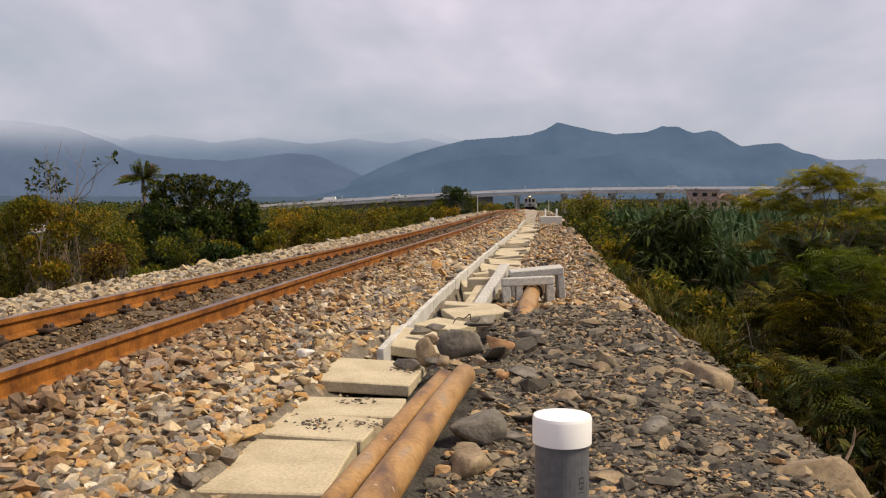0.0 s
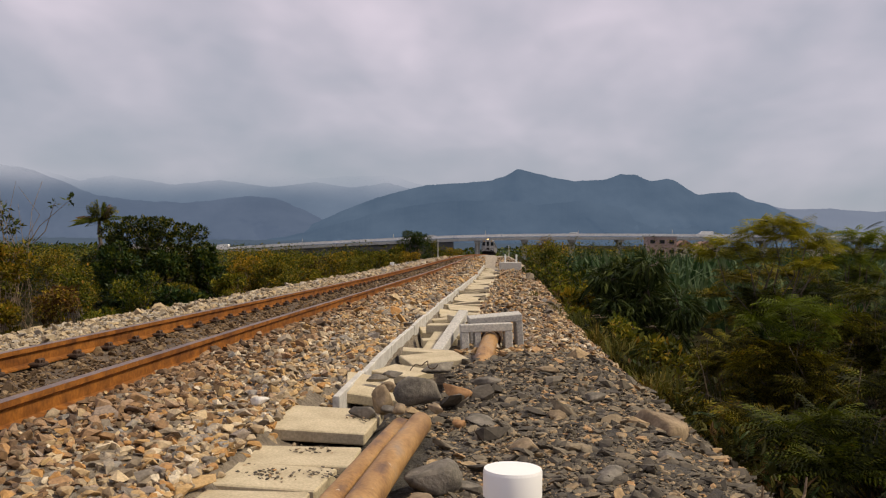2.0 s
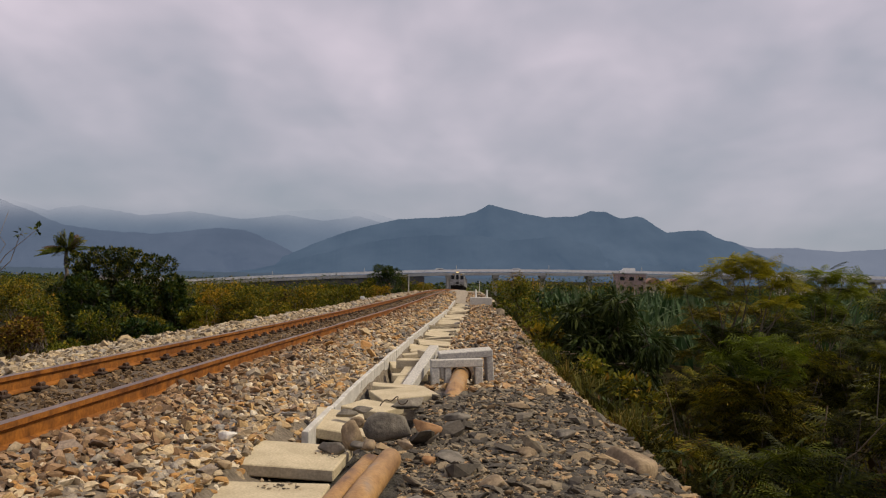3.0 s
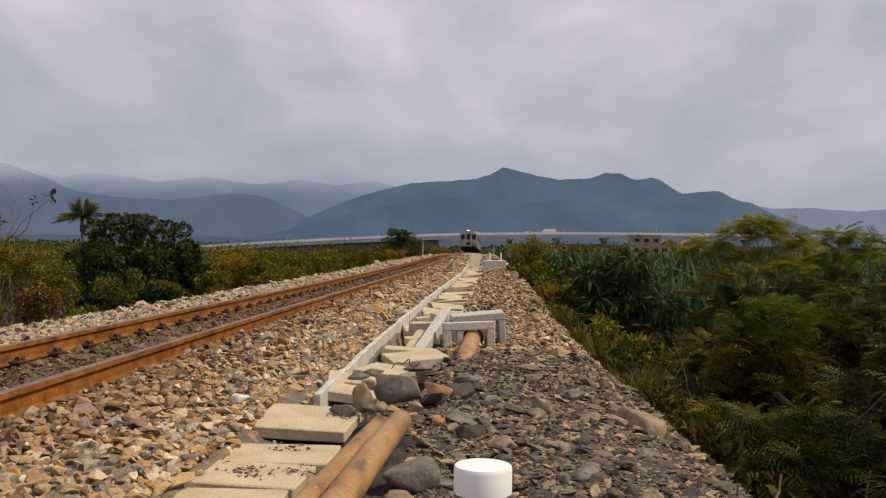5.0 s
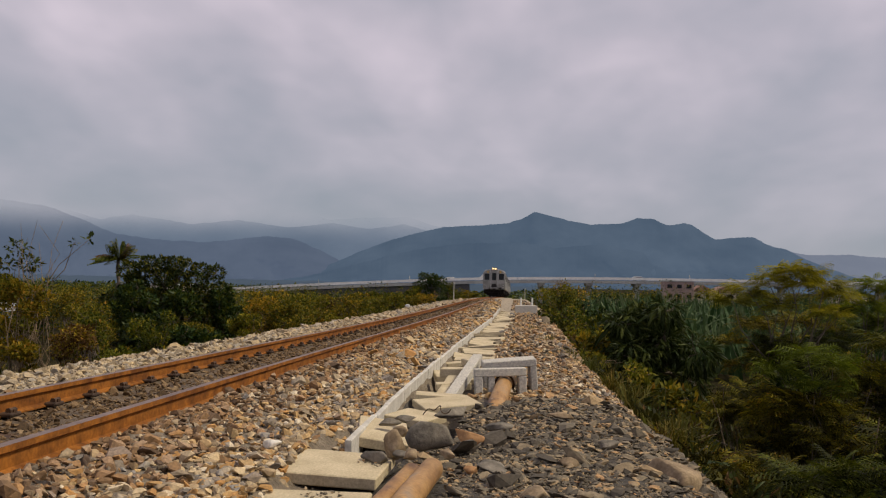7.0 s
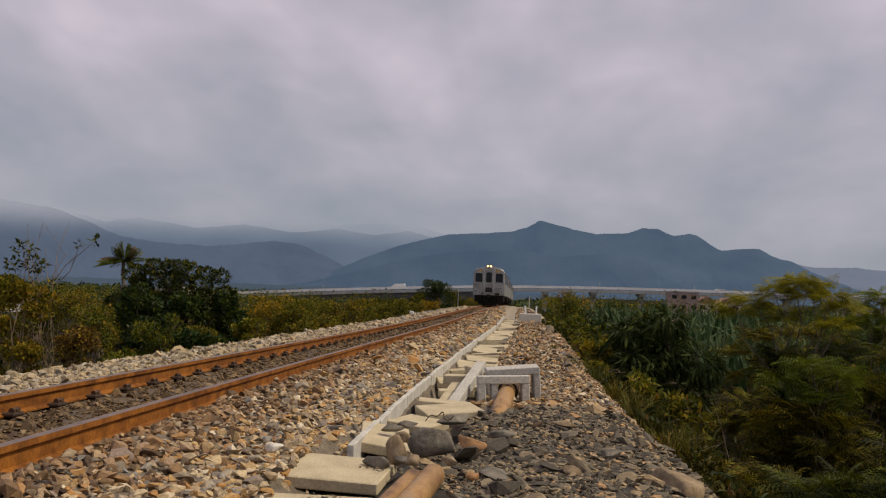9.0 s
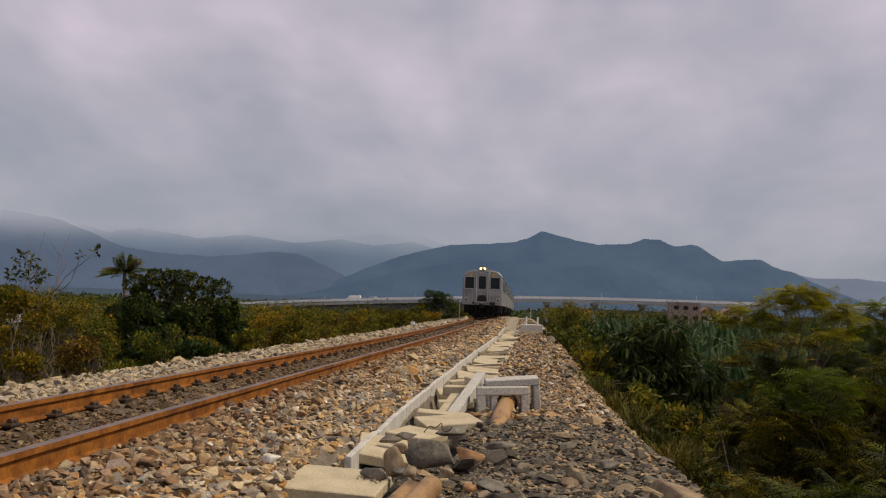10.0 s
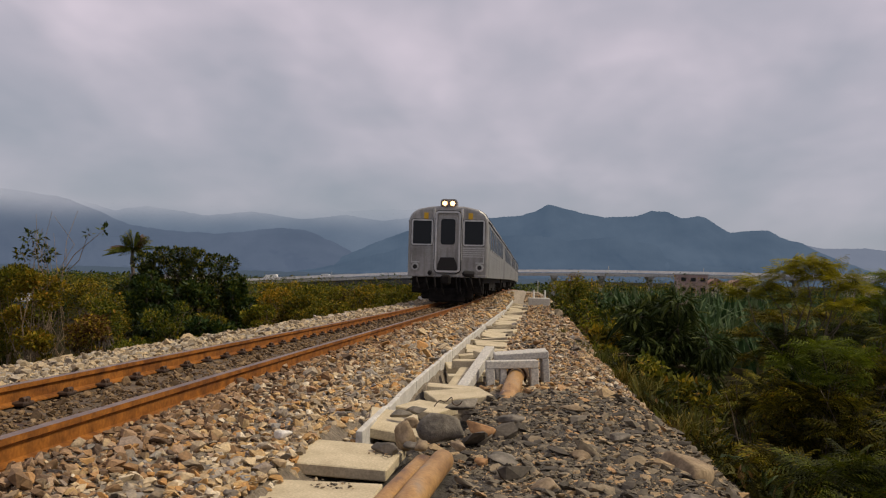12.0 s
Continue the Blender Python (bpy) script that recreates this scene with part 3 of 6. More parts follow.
def build_viaduct():
    via = new("viaduct")
    tagged(via, "long grey concrete road viaduct with a pale parapet", "viaduct", kind="structure")
    for x in np.arange(-160, 185, 15.0):
        a, b = float(via_z(x)), float(via_z(x + 15))
        mid, tilt = (a + b) / 2, -math.degrees(math.atan2(b - a, 15))
        part("deck", box((15.0, 9.0, 0.9), (x + 7.5, VIA_Y, mid - 1.5), (0, tilt, 0)), DECK, via)
        part("parapet", box((14.9, 0.3, 0.8), (x + 7.5, VIA_Y - 4.35, mid - 0.45), (0, tilt, 0)), PARAPET, via)
        bm = box((1.6, 3.0, 9.0), (x + 7.5, VIA_Y, mid - 6.4))
        add_box(bm, (2.0, 8.0, 0.9), (x + 7.5, VIA_Y, mid - 2.3))
        part("pier", bm, DECK, via)
        if x < -10:
            part("embankment_wall", box((15.0, 2.0, 7.0), (x + 7.5, VIA_Y - 3.0, mid - 5.5), (0, tilt, 0)), CHAR, via)
    for x in np.arange(-150, 180, 30.0):
        z = float(via_z(x))
        part("lamp_post", tube((x, VIA_Y + 4, z - 1), (x, VIA_Y + 4, z + 1.3), 0.12, 0.08, 6), DECK, via)


build_viaduct()


def build_road_vehicle(kind, colour, length):
    v = new(kind)
    h = 1.4 if kind == "car" else 2.0
    bm = bmesh.new()
    L = length
    if kind == "car":
        add_prism(bm, [(-L / 2, 0.35), (L / 2, 0.35), (L / 2, 0.85), (L * 0.30, 0.95), (L * 0.16, h), (-L * 0.32, h), (-L * 0.46, 0.95), (-L / 2, 0.9)], -0.85, 0.85)
    else:
        add_prism(bm, [(-L / 2, 0.4), (L / 2, 0.4), (L / 2, 1.1), (L * 0.36, 1.3), (L * 0.24, h), (-L * 0.46, h), (-L / 2, h - 0.3)], -0.9, 0.9)
    part("body", bm, colour, v)
    part("window", box((L * 0.4, 1.74, 0.4), (0, 0, h - 0.42)), GLASS_DARK, v)
    for x in (-0.3, 0.3):
        for y in (-0.75, 0.75):
            part("wheel", tube((x * L, y - 0.1, 0.35), (x * L, y + 0.1, 0.35), 0.35, sides=12), BLACK, v)
    return tagged(v, "small white %s driving along the viaduct" % kind, kind, "vehicles on the viaduct")


VEHICLES = [(build_road_vehicle("van", WHITE_PAINT, 4.8), -64, -1, 11.0, 0.0), (build_road_vehicle("car", WHITE_PAINT, 4.4), -41, 1, 12.0, 0.0),
            (build_road_vehicle("car", WHITE_PAINT, 4.4), 46, -1, 9.0, 0.0), (build_road_vehicle("van", WHITE_PAINT, 4.8), 100, -1, 15.0, 0.0)]


# ---- train ----
def car_outline(grow=0.0):
    w = 1.44 + grow
    pts = [(-w, 0.98), (-w, 2.92), (-w + 0.03, 3.10), (-w + 0.13, 3.27), (-w + 0.34, 3.41), (-w + 0.75, 3.50), (0, 3.56)]
    return [(x, z + (grow if z > 3.2 else 0)) for x, z in pts] + [(-x, z + (grow if z > 3.2 else 0)) for x, z in pts[-2::-1]]


def rounded(w, h, r, n=4):
    """A rounded rectangle, w by h, round the origin."""
    out = []
    for cx, cz, a0 in ((w / 2 - r, h / 2 - r, 0), (-w / 2 + r, h / 2 - r, 90), (-w / 2 + r, -h / 2 + r, 180), (w / 2 - r, -h / 2 + r, 270)):
        for i in range(n + 1):
            a = radians(a0 + 90 * i / n)
            out.append((cx + r * math.cos(a), cz + r * math.sin(a)))
    return out


def plate(w, h, r, at, thick):
    """A rounded plate facing -y."""
    return add_prism(bmesh.new(), [(x + at[0], z + at[2]) for x, z in rounded(w, h, r)], at[1] - thick, at[1])


def ring(w, h, r, at, rim, thick):
    """A rounded frame facing -y."""
    bm = bmesh.new()
    outer, inner = rounded(w, h, r), rounded(w - 2 * rim, h - 2 * rim, max(r - rim, 0.01))
    n = len(outer)
    vs = [[bm.verts.new((x + at[0], y, z + at[2])) for x, z in o] for o in (outer, inner) for y in (at[1] - thick, at[1])]
    of, ob, nf, nb = vs
    for i in range(n):
        j = (i + 1) % n
        for q in ((of[i], of[j], nf[j], nf[i]), (of[i], ob[i], ob[j], of[j]), (nf[i], nf[j], nb[j], nb[i])):
            bm.faces.new(q)
    bmesh.ops.recalc_face_normals(bm, faces=bm.faces)
    return bm


CAR_L = 20.0


def build_bogie(car, y):
    bm = bmesh.new()
    for s in (-1, 1):
        add_box(bm, (0.12, 2.9, 0.22), (s * 0.98, y, 0.52), bevel=0.03)
        for yy in (-1.05, 1.05):
            add_box(bm, (0.2, 0.34, 0.34), (s * 1.0, y + yy, 0.46), bevel=0.04)
    add_box(bm, (1.9, 0.4, 0.25), (0, y, 0.6))
    b = part("bogie", bm, UNDERFRAME, car)
    for yy in (-1.05, 1.05):
        w = bmesh.new()
        add_tube(w, (-0.95, y + yy, 0.43), (0.95, y + yy, 0.43), 0.07, sides=8)
        for s in (-1, 1):
            add_tube(w, (s * 0.50, y + yy, 0.43), (s * 0.63, y + yy, 0.43), 0.43, sides=20)
        part("wheelset", w, UNDERFRAME, b)


def build_train_car(lead):
    car = new("train_car")
    bm = add_prism(bmesh.new(), car_outline(), 0.0, CAR_L)
    es = [e for e in bm.edges if all(abs(v.co.y) < 1e-4 for v in e.verts)]
    bmesh.ops.bevel(bm, geom=es, offset=0.10, segments=3, affect="EDGES", profile=0.6)
    part("body", bm, STEEL, car)
    # roof skin, sooty, a little proud of the body
    top = [p for p in car_outline(0.012) if p[1] > 3.28]
    skin = top + [(x * 0.97, z - 0.05) for x, z in top[::-1]]
    part("roof", add_prism(bmesh.new(), skin, 0.35, CAR_L - 0.1), ROOF_GREY, car)
    for s in (-1, 1):
        part("gutter", box((0.05, CAR_L - 0.4, 0.05), (s * 1.44, CAR_L / 2, 2.98)), UNDERFRAME, car)
        for k in range(7):
            part("side_rib", box((0.012, CAR_L - 0.5, 0.03), (s * 1.447, CAR_L / 2, 1.12 + k * 0.12)), STEEL, car)
        for k in range(9):
            w = part("side_window", box((0.02, 1.15, 0.75), (s * 1.442, 2.6 + k * 1.85, 2.45), bevel=0.008), GLASS_DARK, car)
            fr = bmesh.new()
            for dy in (-0.6, 0.6):
                add_box(fr, (0.03, 0.06, 0.87), (s * 1.445, 2.6 + k * 1.85 + dy, 2.45))
            for dz in (-0.41, 0.41):
                add_box(fr, (0.03, 1.14, 0.06), (s * 1.445, 2.6 + k * 1.85, 2.45 + dz))
            part("frame", fr, STEEL, w)
        d = part("side_door", box((0.025, 0.85, 2.0), (s * 1.438, 1.15, 2.05), bevel=0.006), STEEL, car)
        part("pane", box((0.012, 0.5, 0.6), (s * 1.452, 1.15, 2.55)), GLASS_DARK, d)
        sk = bmesh.new()
        for k, (y0, ln, hh) in enumerate([(6.6, 1.6, 0.5), (8.4, 1.1, 0.42), (9.9, 2.0, 0.55), (12.2, 0.9, 0.4)]):
            add_box(sk, (0.55, ln, hh), (s * 0.95, y0 + ln / 2, 0.95 - hh / 2), bevel=0.02)
        part("equipment_box", sk, UNDERFRAME, car)
    part("underframe", box((2.5, CAR_L - 0.3, 0.25), (0, CAR_L / 2, 0.90)), UNDERFRAME, car)
    build_bogie(car, 3.1)
    build_bogie(car, CAR_L - 3.1)
    for k in range(5):
        part("roof_vent", box((0.9, 0.7, 0.16), (0, 2.6 + k * 3.7, 3.62), bevel=0.03), ROOF_GREY, car)
    # cab end
    for s in (-1, 1):
        g = part("cab_window", plate(0.70, 0.86, 0.06, (s * 0.93, -0.004, 2.57), 0.02), GLASS_DARK, car)
        part("frame", ring(0.78, 0.94, 0.08, (s * 0.93, -0.004, 2.57), 0.055, 0.035), STEEL_TRIM, g)
        part("marker_plate", plate(0.16, 0.22, 0.02, (s * 0.80, -0.004, 3.17), 0.03), YELLOW, car, "small yellow painted plate")
        lampb = bmesh.new()
        add_tube(lampb, (s * 1.16, 0.0, 1.33), (s * 1.16, -0.09, 1.33), 0.14, 0.13, 16)
        tl = part("tail_lamp", lampb, STEEL_TRIM, car)
        part("lens", tube((s * 1.16, -0.085, 1.33), (s * 1.16, -0.10, 1.33), 0.08, sides=14), BLACK, tl)
        part("lamp_bracket", box((0.30, 0.06, 0.05), (s * 1.16, -0.03, 1.50)), STEEL_TRIM, car)
        part("grab_rail", tube((s * 0.50, -0.09, 1.6), (s * 0.50, -0.09, 3.2), 0.018, sides=6), STEEL_TRIM, car)
        part("hinge_post", tube((s * 0.50, -0.05, 3.1), (s * 0.50, -0.05, 3.42), 0.05, sides=8), STEEL_TRIM, car)
        for k in range(5):
            part("louvre", box((0.78, 0.03, 0.035), (s * 0.93, -0.012, 1.72 + k * 0.075)), STEEL_TRIM if s > 0 else STEEL, car)
        part("corner_rail", tube((s * 1.29, -0.06, 1.5), (s * 1.29, -0.06, 1.78), 0.015, sides=6), STEEL_TRIM, car)
        part("gasket_shadow_ring", ring(0.815, 0.975, 0.09, (s * 0.93, -0.002, 2.57), 0.04, 0.012), BLACK, g)
        part("jumper_socket", tube((s * 0.62, -0.02, 1.14), (s * 0.62, -0.16, 1.10), 0.075, sides=10), BLACK, car)
        part("step_iron", box((0.26, 0.16, 0.03), (s * 1.12, -0.10, 0.62)), UNDERFRAME, car)
    door = part("gangway_door", plate(0.80, 2.08, 0.10, (0, -0.01, 2.24), 0.03), STEEL, car)
    part("pane", plate(0.52, 0.92, 0.10, (0, -0.04, 2.60), 0.012), GLASS_DARK, door)
    part("frame", ring(0.92, 2.20, 0.14, (0, -0.01, 2.24), 0.07, 0.12), STEEL_TRIM, door)
    # black ring that puts the shadow gap round the door into colour
    part("gasket_shadow_ring", ring(0.98, 2.26, 0.16, (0, -0.004, 2.24), 0.045, 0.02), BLACK, door)
    fl = add_prism(bmesh.new(), [(-0.36, 1.22), (0.36, 1.22), (0.34, 1.45), (0.24, 1.68), (-0.24, 1.68), (-0.34, 1.45)], -0.13, -0.05)
    part("diaphragm_flap", fl, BLACK, car, "black rubber gangway flap")
    part("buffer_beam", box((2.80, 0.12, 0.10), (0, 0.02, 1.02), bevel=0.02), STEEL, car)
    cp = bmesh.new()
    add_tube(cp, (0, 0.3, 0.88), (0, -0.42, 0.88), 0.11, sides=10)
    add_box(cp, (0.34, 0.30, 0.36), (0, -0.48, 0.88), bevel=0.06)
    part("coupler", cp, UNDERFRAME, car)
    for x, z in ((-0.75, 0.72), (-0.45, 0.62), (0.32, 0.6), (0.62, 0.85), (0.85, 0.78), (-1.1, 0.8), (0.45, 0.5), (-0.2, 0.55), (1.15, 0.7)):
        h = bmesh.new()
        add_tube(h, (x, -0.08, 0.98), (x + 0.05, -0.2, z), 0.035, sides=7)
        add_tube(h, (x + 0.05, -0.2, z), (x + 0.1, -0.12, z - 0.22), 0.035, sides=7)
        part("brake_hose", h, UNDERFRAME, car)
    part("hose_cock", tube((0.62, -0.1, 1.12), (0.98, -0.1, 1.10), 0.11, sides=8), BLACK, car)
    pl = bmesh.new()
    add_box(pl, (1.9, 0.10, 0.36), (0, 0.22, 0.36), bevel=0.06)
    add_box(pl, (1.30, 0.16, 0.50), (0, 0.12, 0.33), bevel=0.05)
    for s in (-1, 1):
        add_box(pl, (0.14, 0.14, 0.55), (s * 0.8, 0.2, 0.65))
    part("snow_plough", pl, UNDERFRAME, car)
    part("drop_frame", box((2.6, 0.3, 0.62), (0, 0.38, 0.70), bevel=0.04), UNDERFRAME, car)
    # headlamp box
    hb = bmesh.new()
    add_prism(hb, [(x, z + 3.62) for x, z in rounded(0.60, 0.32, 0.10)], 0.02, 0.55)
    hd = part("headlamp_box", hb, STEEL, car, "twin headlamp housing on the roof edge")
    for s in (-1, 1):
        part("lamp_rim", tube((s * 0.14, 0.03, 3.62), (s * 0.14, -0.03, 3.62), 0.135, sides=16), RAIL_TOP, hd)
        part("lens", tube((s * 0.14, -0.02, 3.62), (s * 0.14, -0.045, 3.62), 0.085, sides=16), LAMP_LIT if lead else GLASS_DARK, hd)
    return tagged(car, "dull stainless steel diesel railcar with twin lit headlamps" if lead else "dull stainless steel railcar coupled behind the leading one", "train car", "cars of the train")


TRAIN = [build_train_car(True), build_train_car(False)]
TRAIN += [copy_thing(TRAIN[1], pose(0, 300, 0)), copy_thing(TRAIN[1], pose(0, 330, 0))]
FRONT_Y, SPEED = 32.3, 16.8


def car_pose(front):
    """The pose of a car whose front stands at y = front on the line."""
    a, b = front + 3.1, front + CAR_L - 3.1
    pa = Vector((float(track_x(a)), a, float(rail_z(a))))
    pb = Vector((float(track_x(b)), b, float(rail_z(b))))
    d = (pb - pa).normalized()
    p = pa - d * 3.1
    return pose(p.x, p.y, p.z, math.degrees(math.asin(d.z)), 0, -math.degrees(math.atan2(d.x, d.y)))


def motions():
    for i, car in enumerate(TRAIN):
        walk(car, [(t / 2, car_pose(FRONT_Y + SPEED * (12.0 - t / 2) + i * (CAR_L + 0.7))) for t in range(25)])
    for ob, x0, way, v, lane in VEHICLES:
        rows = []
        for t in range(13):
            x = x0 + way * v * t
            e = (float(via_z(x + 1)) - float(via_z(x - 1))) / 2
            rows.append((float(t), pose(x, VIA_Y - 2 * way, float(via_z(x)) - 1.05, 0, -math.degrees(math.atan(e)), 0) @ pose(0, 0, 0, 0, 0, 0 if way > 0 else 180)))
        walk(ob, rows)


# ---- cover slabs, pipes and concrete by the trench ----
def cover_slab(x, y, z, w, l, turn=0, rx=0, ry=0, thick=0.06, label="pale concrete trench cover slab lying loose", mat=None):
    ob = link_mesh("trench_cover", box((w, l, thick), (0, 0, -thick / 2), bevel=0.007, wobble=0.006), mat or CONCRETE)
    ob.matrix_basis = pose(x, y, z, rx, ry, turn)
    return tagged(ob, label, "concrete slab", "trench covers")


cover_slab(-1.01, 3.42, -0.280, 0.61, 0.72, 1.5, -0.5, 0.5, 0.07, "sand-stained concrete cover slab beside a rusty pipe")
cover_slab(-0.99, 4.05, -0.287, 0.61, 0.40, -4, 0, 1.5, 0.06, "concrete cover slab sprinkled with dark grit")
cover_slab(-0.915, 4.49, -0.300, 0.59, 0.44, 1.0, -1, 0, 0.06)
cover_slab(-0.905, 5.28, -0.268, 0.57, 0.62, -3, 1.5, 2.0, 0.07, "concrete cover slab with a chipped front edge")
cover_slab(-0.79, 6.45, -0.255, 0.36, 0.80, 8, 2, 9, 0.07, "tilted concrete cover slab under loose cobbles")
cover_slab(-0.655, 7.48, -0.290, 0.37, 0.46, -20, 0, 4, 0.07)
cover_slab(-0.45, 8.33, -0.285, 0.54, 0.46, 20, 3, -4, 0.07)
cover_slab(-0.55, 9.02, -0.305, 0.50, 0.40, 4, -2, 3, 0.07)
y = 11.9
while y < 46:
    w = random.uniform(0.56, 0.72)
    cover_slab(float(track_x(y)) + 2.46 + random.uniform(-0.05, 0.07), y, float(rail_z(y)) - 0.275 + random.uniform(-0.015, 0.04), w, random.uniform(0.38, 0.5),
               random.uniform(-16, 16), random.uniform(-7, 7), random.uniform(-8, 8), 0.065)
    y += random.uniform(0.55, 0.95)


def loose_beam(name, a, b, w, h, label, mat=CONCRETE_GREY):
    a, b = Vector(a), Vector(b)
    ob = link_mesh(name, box((w, (b - a).length, h), bevel=0.008, wobble=0.008), mat)
    ob.matrix_basis = Matrix.Translation((a + b) / 2) @ (b - a).to_track_quat("Y", "Z").to_matrix().to_4x4()
    return tagged(ob, label, "concrete beam")


loose_beam("concrete_beam", (-0.50, 9.25, -0.43), (-0.24, 11.0, -0.10), 0.115, 0.12, "grey concrete beam leaning across the open trench")
loose_beam("concrete_beam", (-0.62, 9.6, -0.46), (-0.52, 10.7, -0.33), 0.12, 0.10, "short pale concrete beam down in the trench", CONCRETE)
loose_beam("concrete_block", (-0.68, 11.1, -0.28), (-0.22, 11.05, -0.27), 0.28, 0.10, "pale concrete block laid across the trench", CONCRETE)
loose_beam("concrete_block", (-0.70, 10.3, -0.37), (-0.30, 10.35, -0.36), 0.22, 0.08, "pale concrete block wedged in the trench", CONCRETE)
loose_beam("concrete_block", (-0.42, 11.5, -0.20), (-0.12, 11.6, -0.17), 0.30, 0.09, "pale broken concrete block on the trench edge", CONCRETE)


def pipe_cradle(at, turn, tilt, w, h, d, leg, label, lean=0, inner=0):
    ob = new("pipe_cradle")
    part("top", box((w, d, leg), (0, 0, -leg / 2), bevel=0.008, wobble=0.008), CONCRETE_GREY, ob)
    for s in (-1, 1):
        part("leg", box((leg, d * 0.98, h - leg - 0.002), (s * (w / 2 - leg / 2), 0, -(h + leg) / 2 - 0.001), bevel=0.008, wobble=0.006), CONCRETE_GREY, ob)
    if inner:
        part("leg", box((leg * 0.8, d * 0.9, h - leg - 0.002), (-w / 2 + leg * 2.1, 0, -(h + leg) / 2 - 0.001), bevel=0.008, wobble=0.006), CONCRETE_GREY, ob)
    ob.matrix_basis = pose(*at, tilt, lean, turn)
    return tagged(ob, label, "concrete cradle", "concrete cradles over the pipe")


pipe_cradle((0.03, 9.98, -0.115), 8, -2, 0.57, 0.42, 0.15, 0.088, "grey concrete cradle standing over a rusty pipe", -2, 1)
pipe_cradle((0.13, 10.60, -0.065), 6, 3, 0.62, 0.52, 0.30, 0.08, "long speckled concrete channel turned over the pipe", -5)


def rusty_pipe(pts, r, label, open_end=True):
    bm = bmesh.new()
    sides, rings = 20, []
    P = [Vector(p) for p in pts]
    for i, p in enumerate(P):
        d = (P[min(i + 1, len(P) - 1)] - P[max(i - 1, 0)]).normalized()
        q = d.to_track_quat("Z", "Y").to_matrix()
        rings.append((p, q))
    loops = []
    for p, q in rings:
        loops.append([bm.verts.new(p + q @ Vector((r * math.cos(2 * math.pi * k / sides), r * math.sin(2 * math.pi * k / sides), 0))) for k in range(sides)])
    for p, q in rings[::-1]:
        loops.append([bm.verts.new(p + q @ Vector((0.93 * r * math.cos(2 * math.pi * k / sides), 0.93 * r * math.sin(2 * math.pi * k / sides), 0))) for k in range(sides)])
    for a in range(len(loops)):
        A, B = loops[a], loops[(a + 1) % len(loops)]
        for k in range(sides):
            j = (k + 1) % sides
            f = bm.faces.new((A[k], A[j], B[j], B[k]))
            f.smooth = True
    bmesh.ops.recalc_face_normals(bm, faces=bm.faces)
    ob = link_mesh("pipe", bm, PIPE_RUST)
    return tagged(ob, label, "pipe", "rusty pipes along the trench")


rusty_pipe([(-0.575, 0.9, -0.19), (-0.52, 1.8, -0.185), (-0.44, 3.1, -0.19), (-0.375, 4.2, -0.20), (-0.335, 5.02, -0.235)], 0.064, "thick orange-brown rusty pipe half buried in gravel")
rusty_pipe([(-0.72, 1.5, -0.27), (-0.60, 3.1, -0.25), (-0.51, 4.3, -0.255), (-0.455, 5.1, -0.275)], 0.056, "rusty pipe lying against a thicker one")
_pipe = rusty_pipe([(-0.03, 7.9, -0.40), (0.0, 8.7, -0.375), (0.06, 9.7, -0.32), (0.12, 10.7, -0.28), (0.16, 11.4, -0.28)], 0.092, "rusty pipe rising out of gravel under concrete cradles")
part("collar", tube((0.085, 10.12, -0.305), (0.105, 10.38, -0.295), 0.118, sides=20), IRON, _pipe, "dark iron pipe collar")


def vent_pipe():
    ob = new("vent_pipe")
    cx, cy = 0.078, 1.845
    b = part("pipe", tube((0, 0, 0), (0, 0, 0.585), 0.0555, sides=40), PVC_GREY, ob, smooth=False)
    bm = bmesh.new()
    prof = [(0.0605, 0.0), (0.0605, 0.050), (0.0585, 0.0555), (0.0, 0.0565)]
    n = 44
    prev = None
    for r, z in prof:
        cur = [bm.verts.new((r * math.cos(2 * math.pi * k / n), r * math.sin(2 * math.pi * k / n), z)) for k in range(n)] if r else [bm.verts.new((0, 0, z))]
        if prev:
            for k in range(n):
                j = (k + 1) % n
                bm.faces.new((prev[k], prev[j], cur[j], cur[k]) if len(cur) > 1 else (prev[k], prev[j], cur[0]))
        prev = cur
    bm.normal_update()
    for fc in bm.faces:
        fc.smooth = abs(fc.normal.z) < 0.3
    cap = part("cap", bm, PVC_WHITE, ob, "clean white plastic end cap")
    cap.location = (0, 0, 0.572)
    # printed marking that runs up the pipe
    fc = bpy.data.curves.new("print", "FONT")
    fc.body, fc.size, fc.align_x, fc.align_y = "1623 -", 0.019, "LEFT", "CENTER"
    tmp = new("print_curve", fc)
    me = bpy.data.meshes.new_from_object(tmp)
    bpy.data.objects.remove(tmp)
    R = 0.0559
    for v in me.vertices:
        a = radians(-47) - v.co.y / R
        v.co = (R * math.cos(a), R * math.sin(a), 0.475 + v.co.x)
    me.materials.append(BLACK)
    pr = new("print", me)
    pr.parent = b
    ob.matrix_basis = pose(cx, cy, -0.312)
    return tagged(ob, "grey plastic pipe stub with a white end cap", "pipe stub")


vent_pipe()


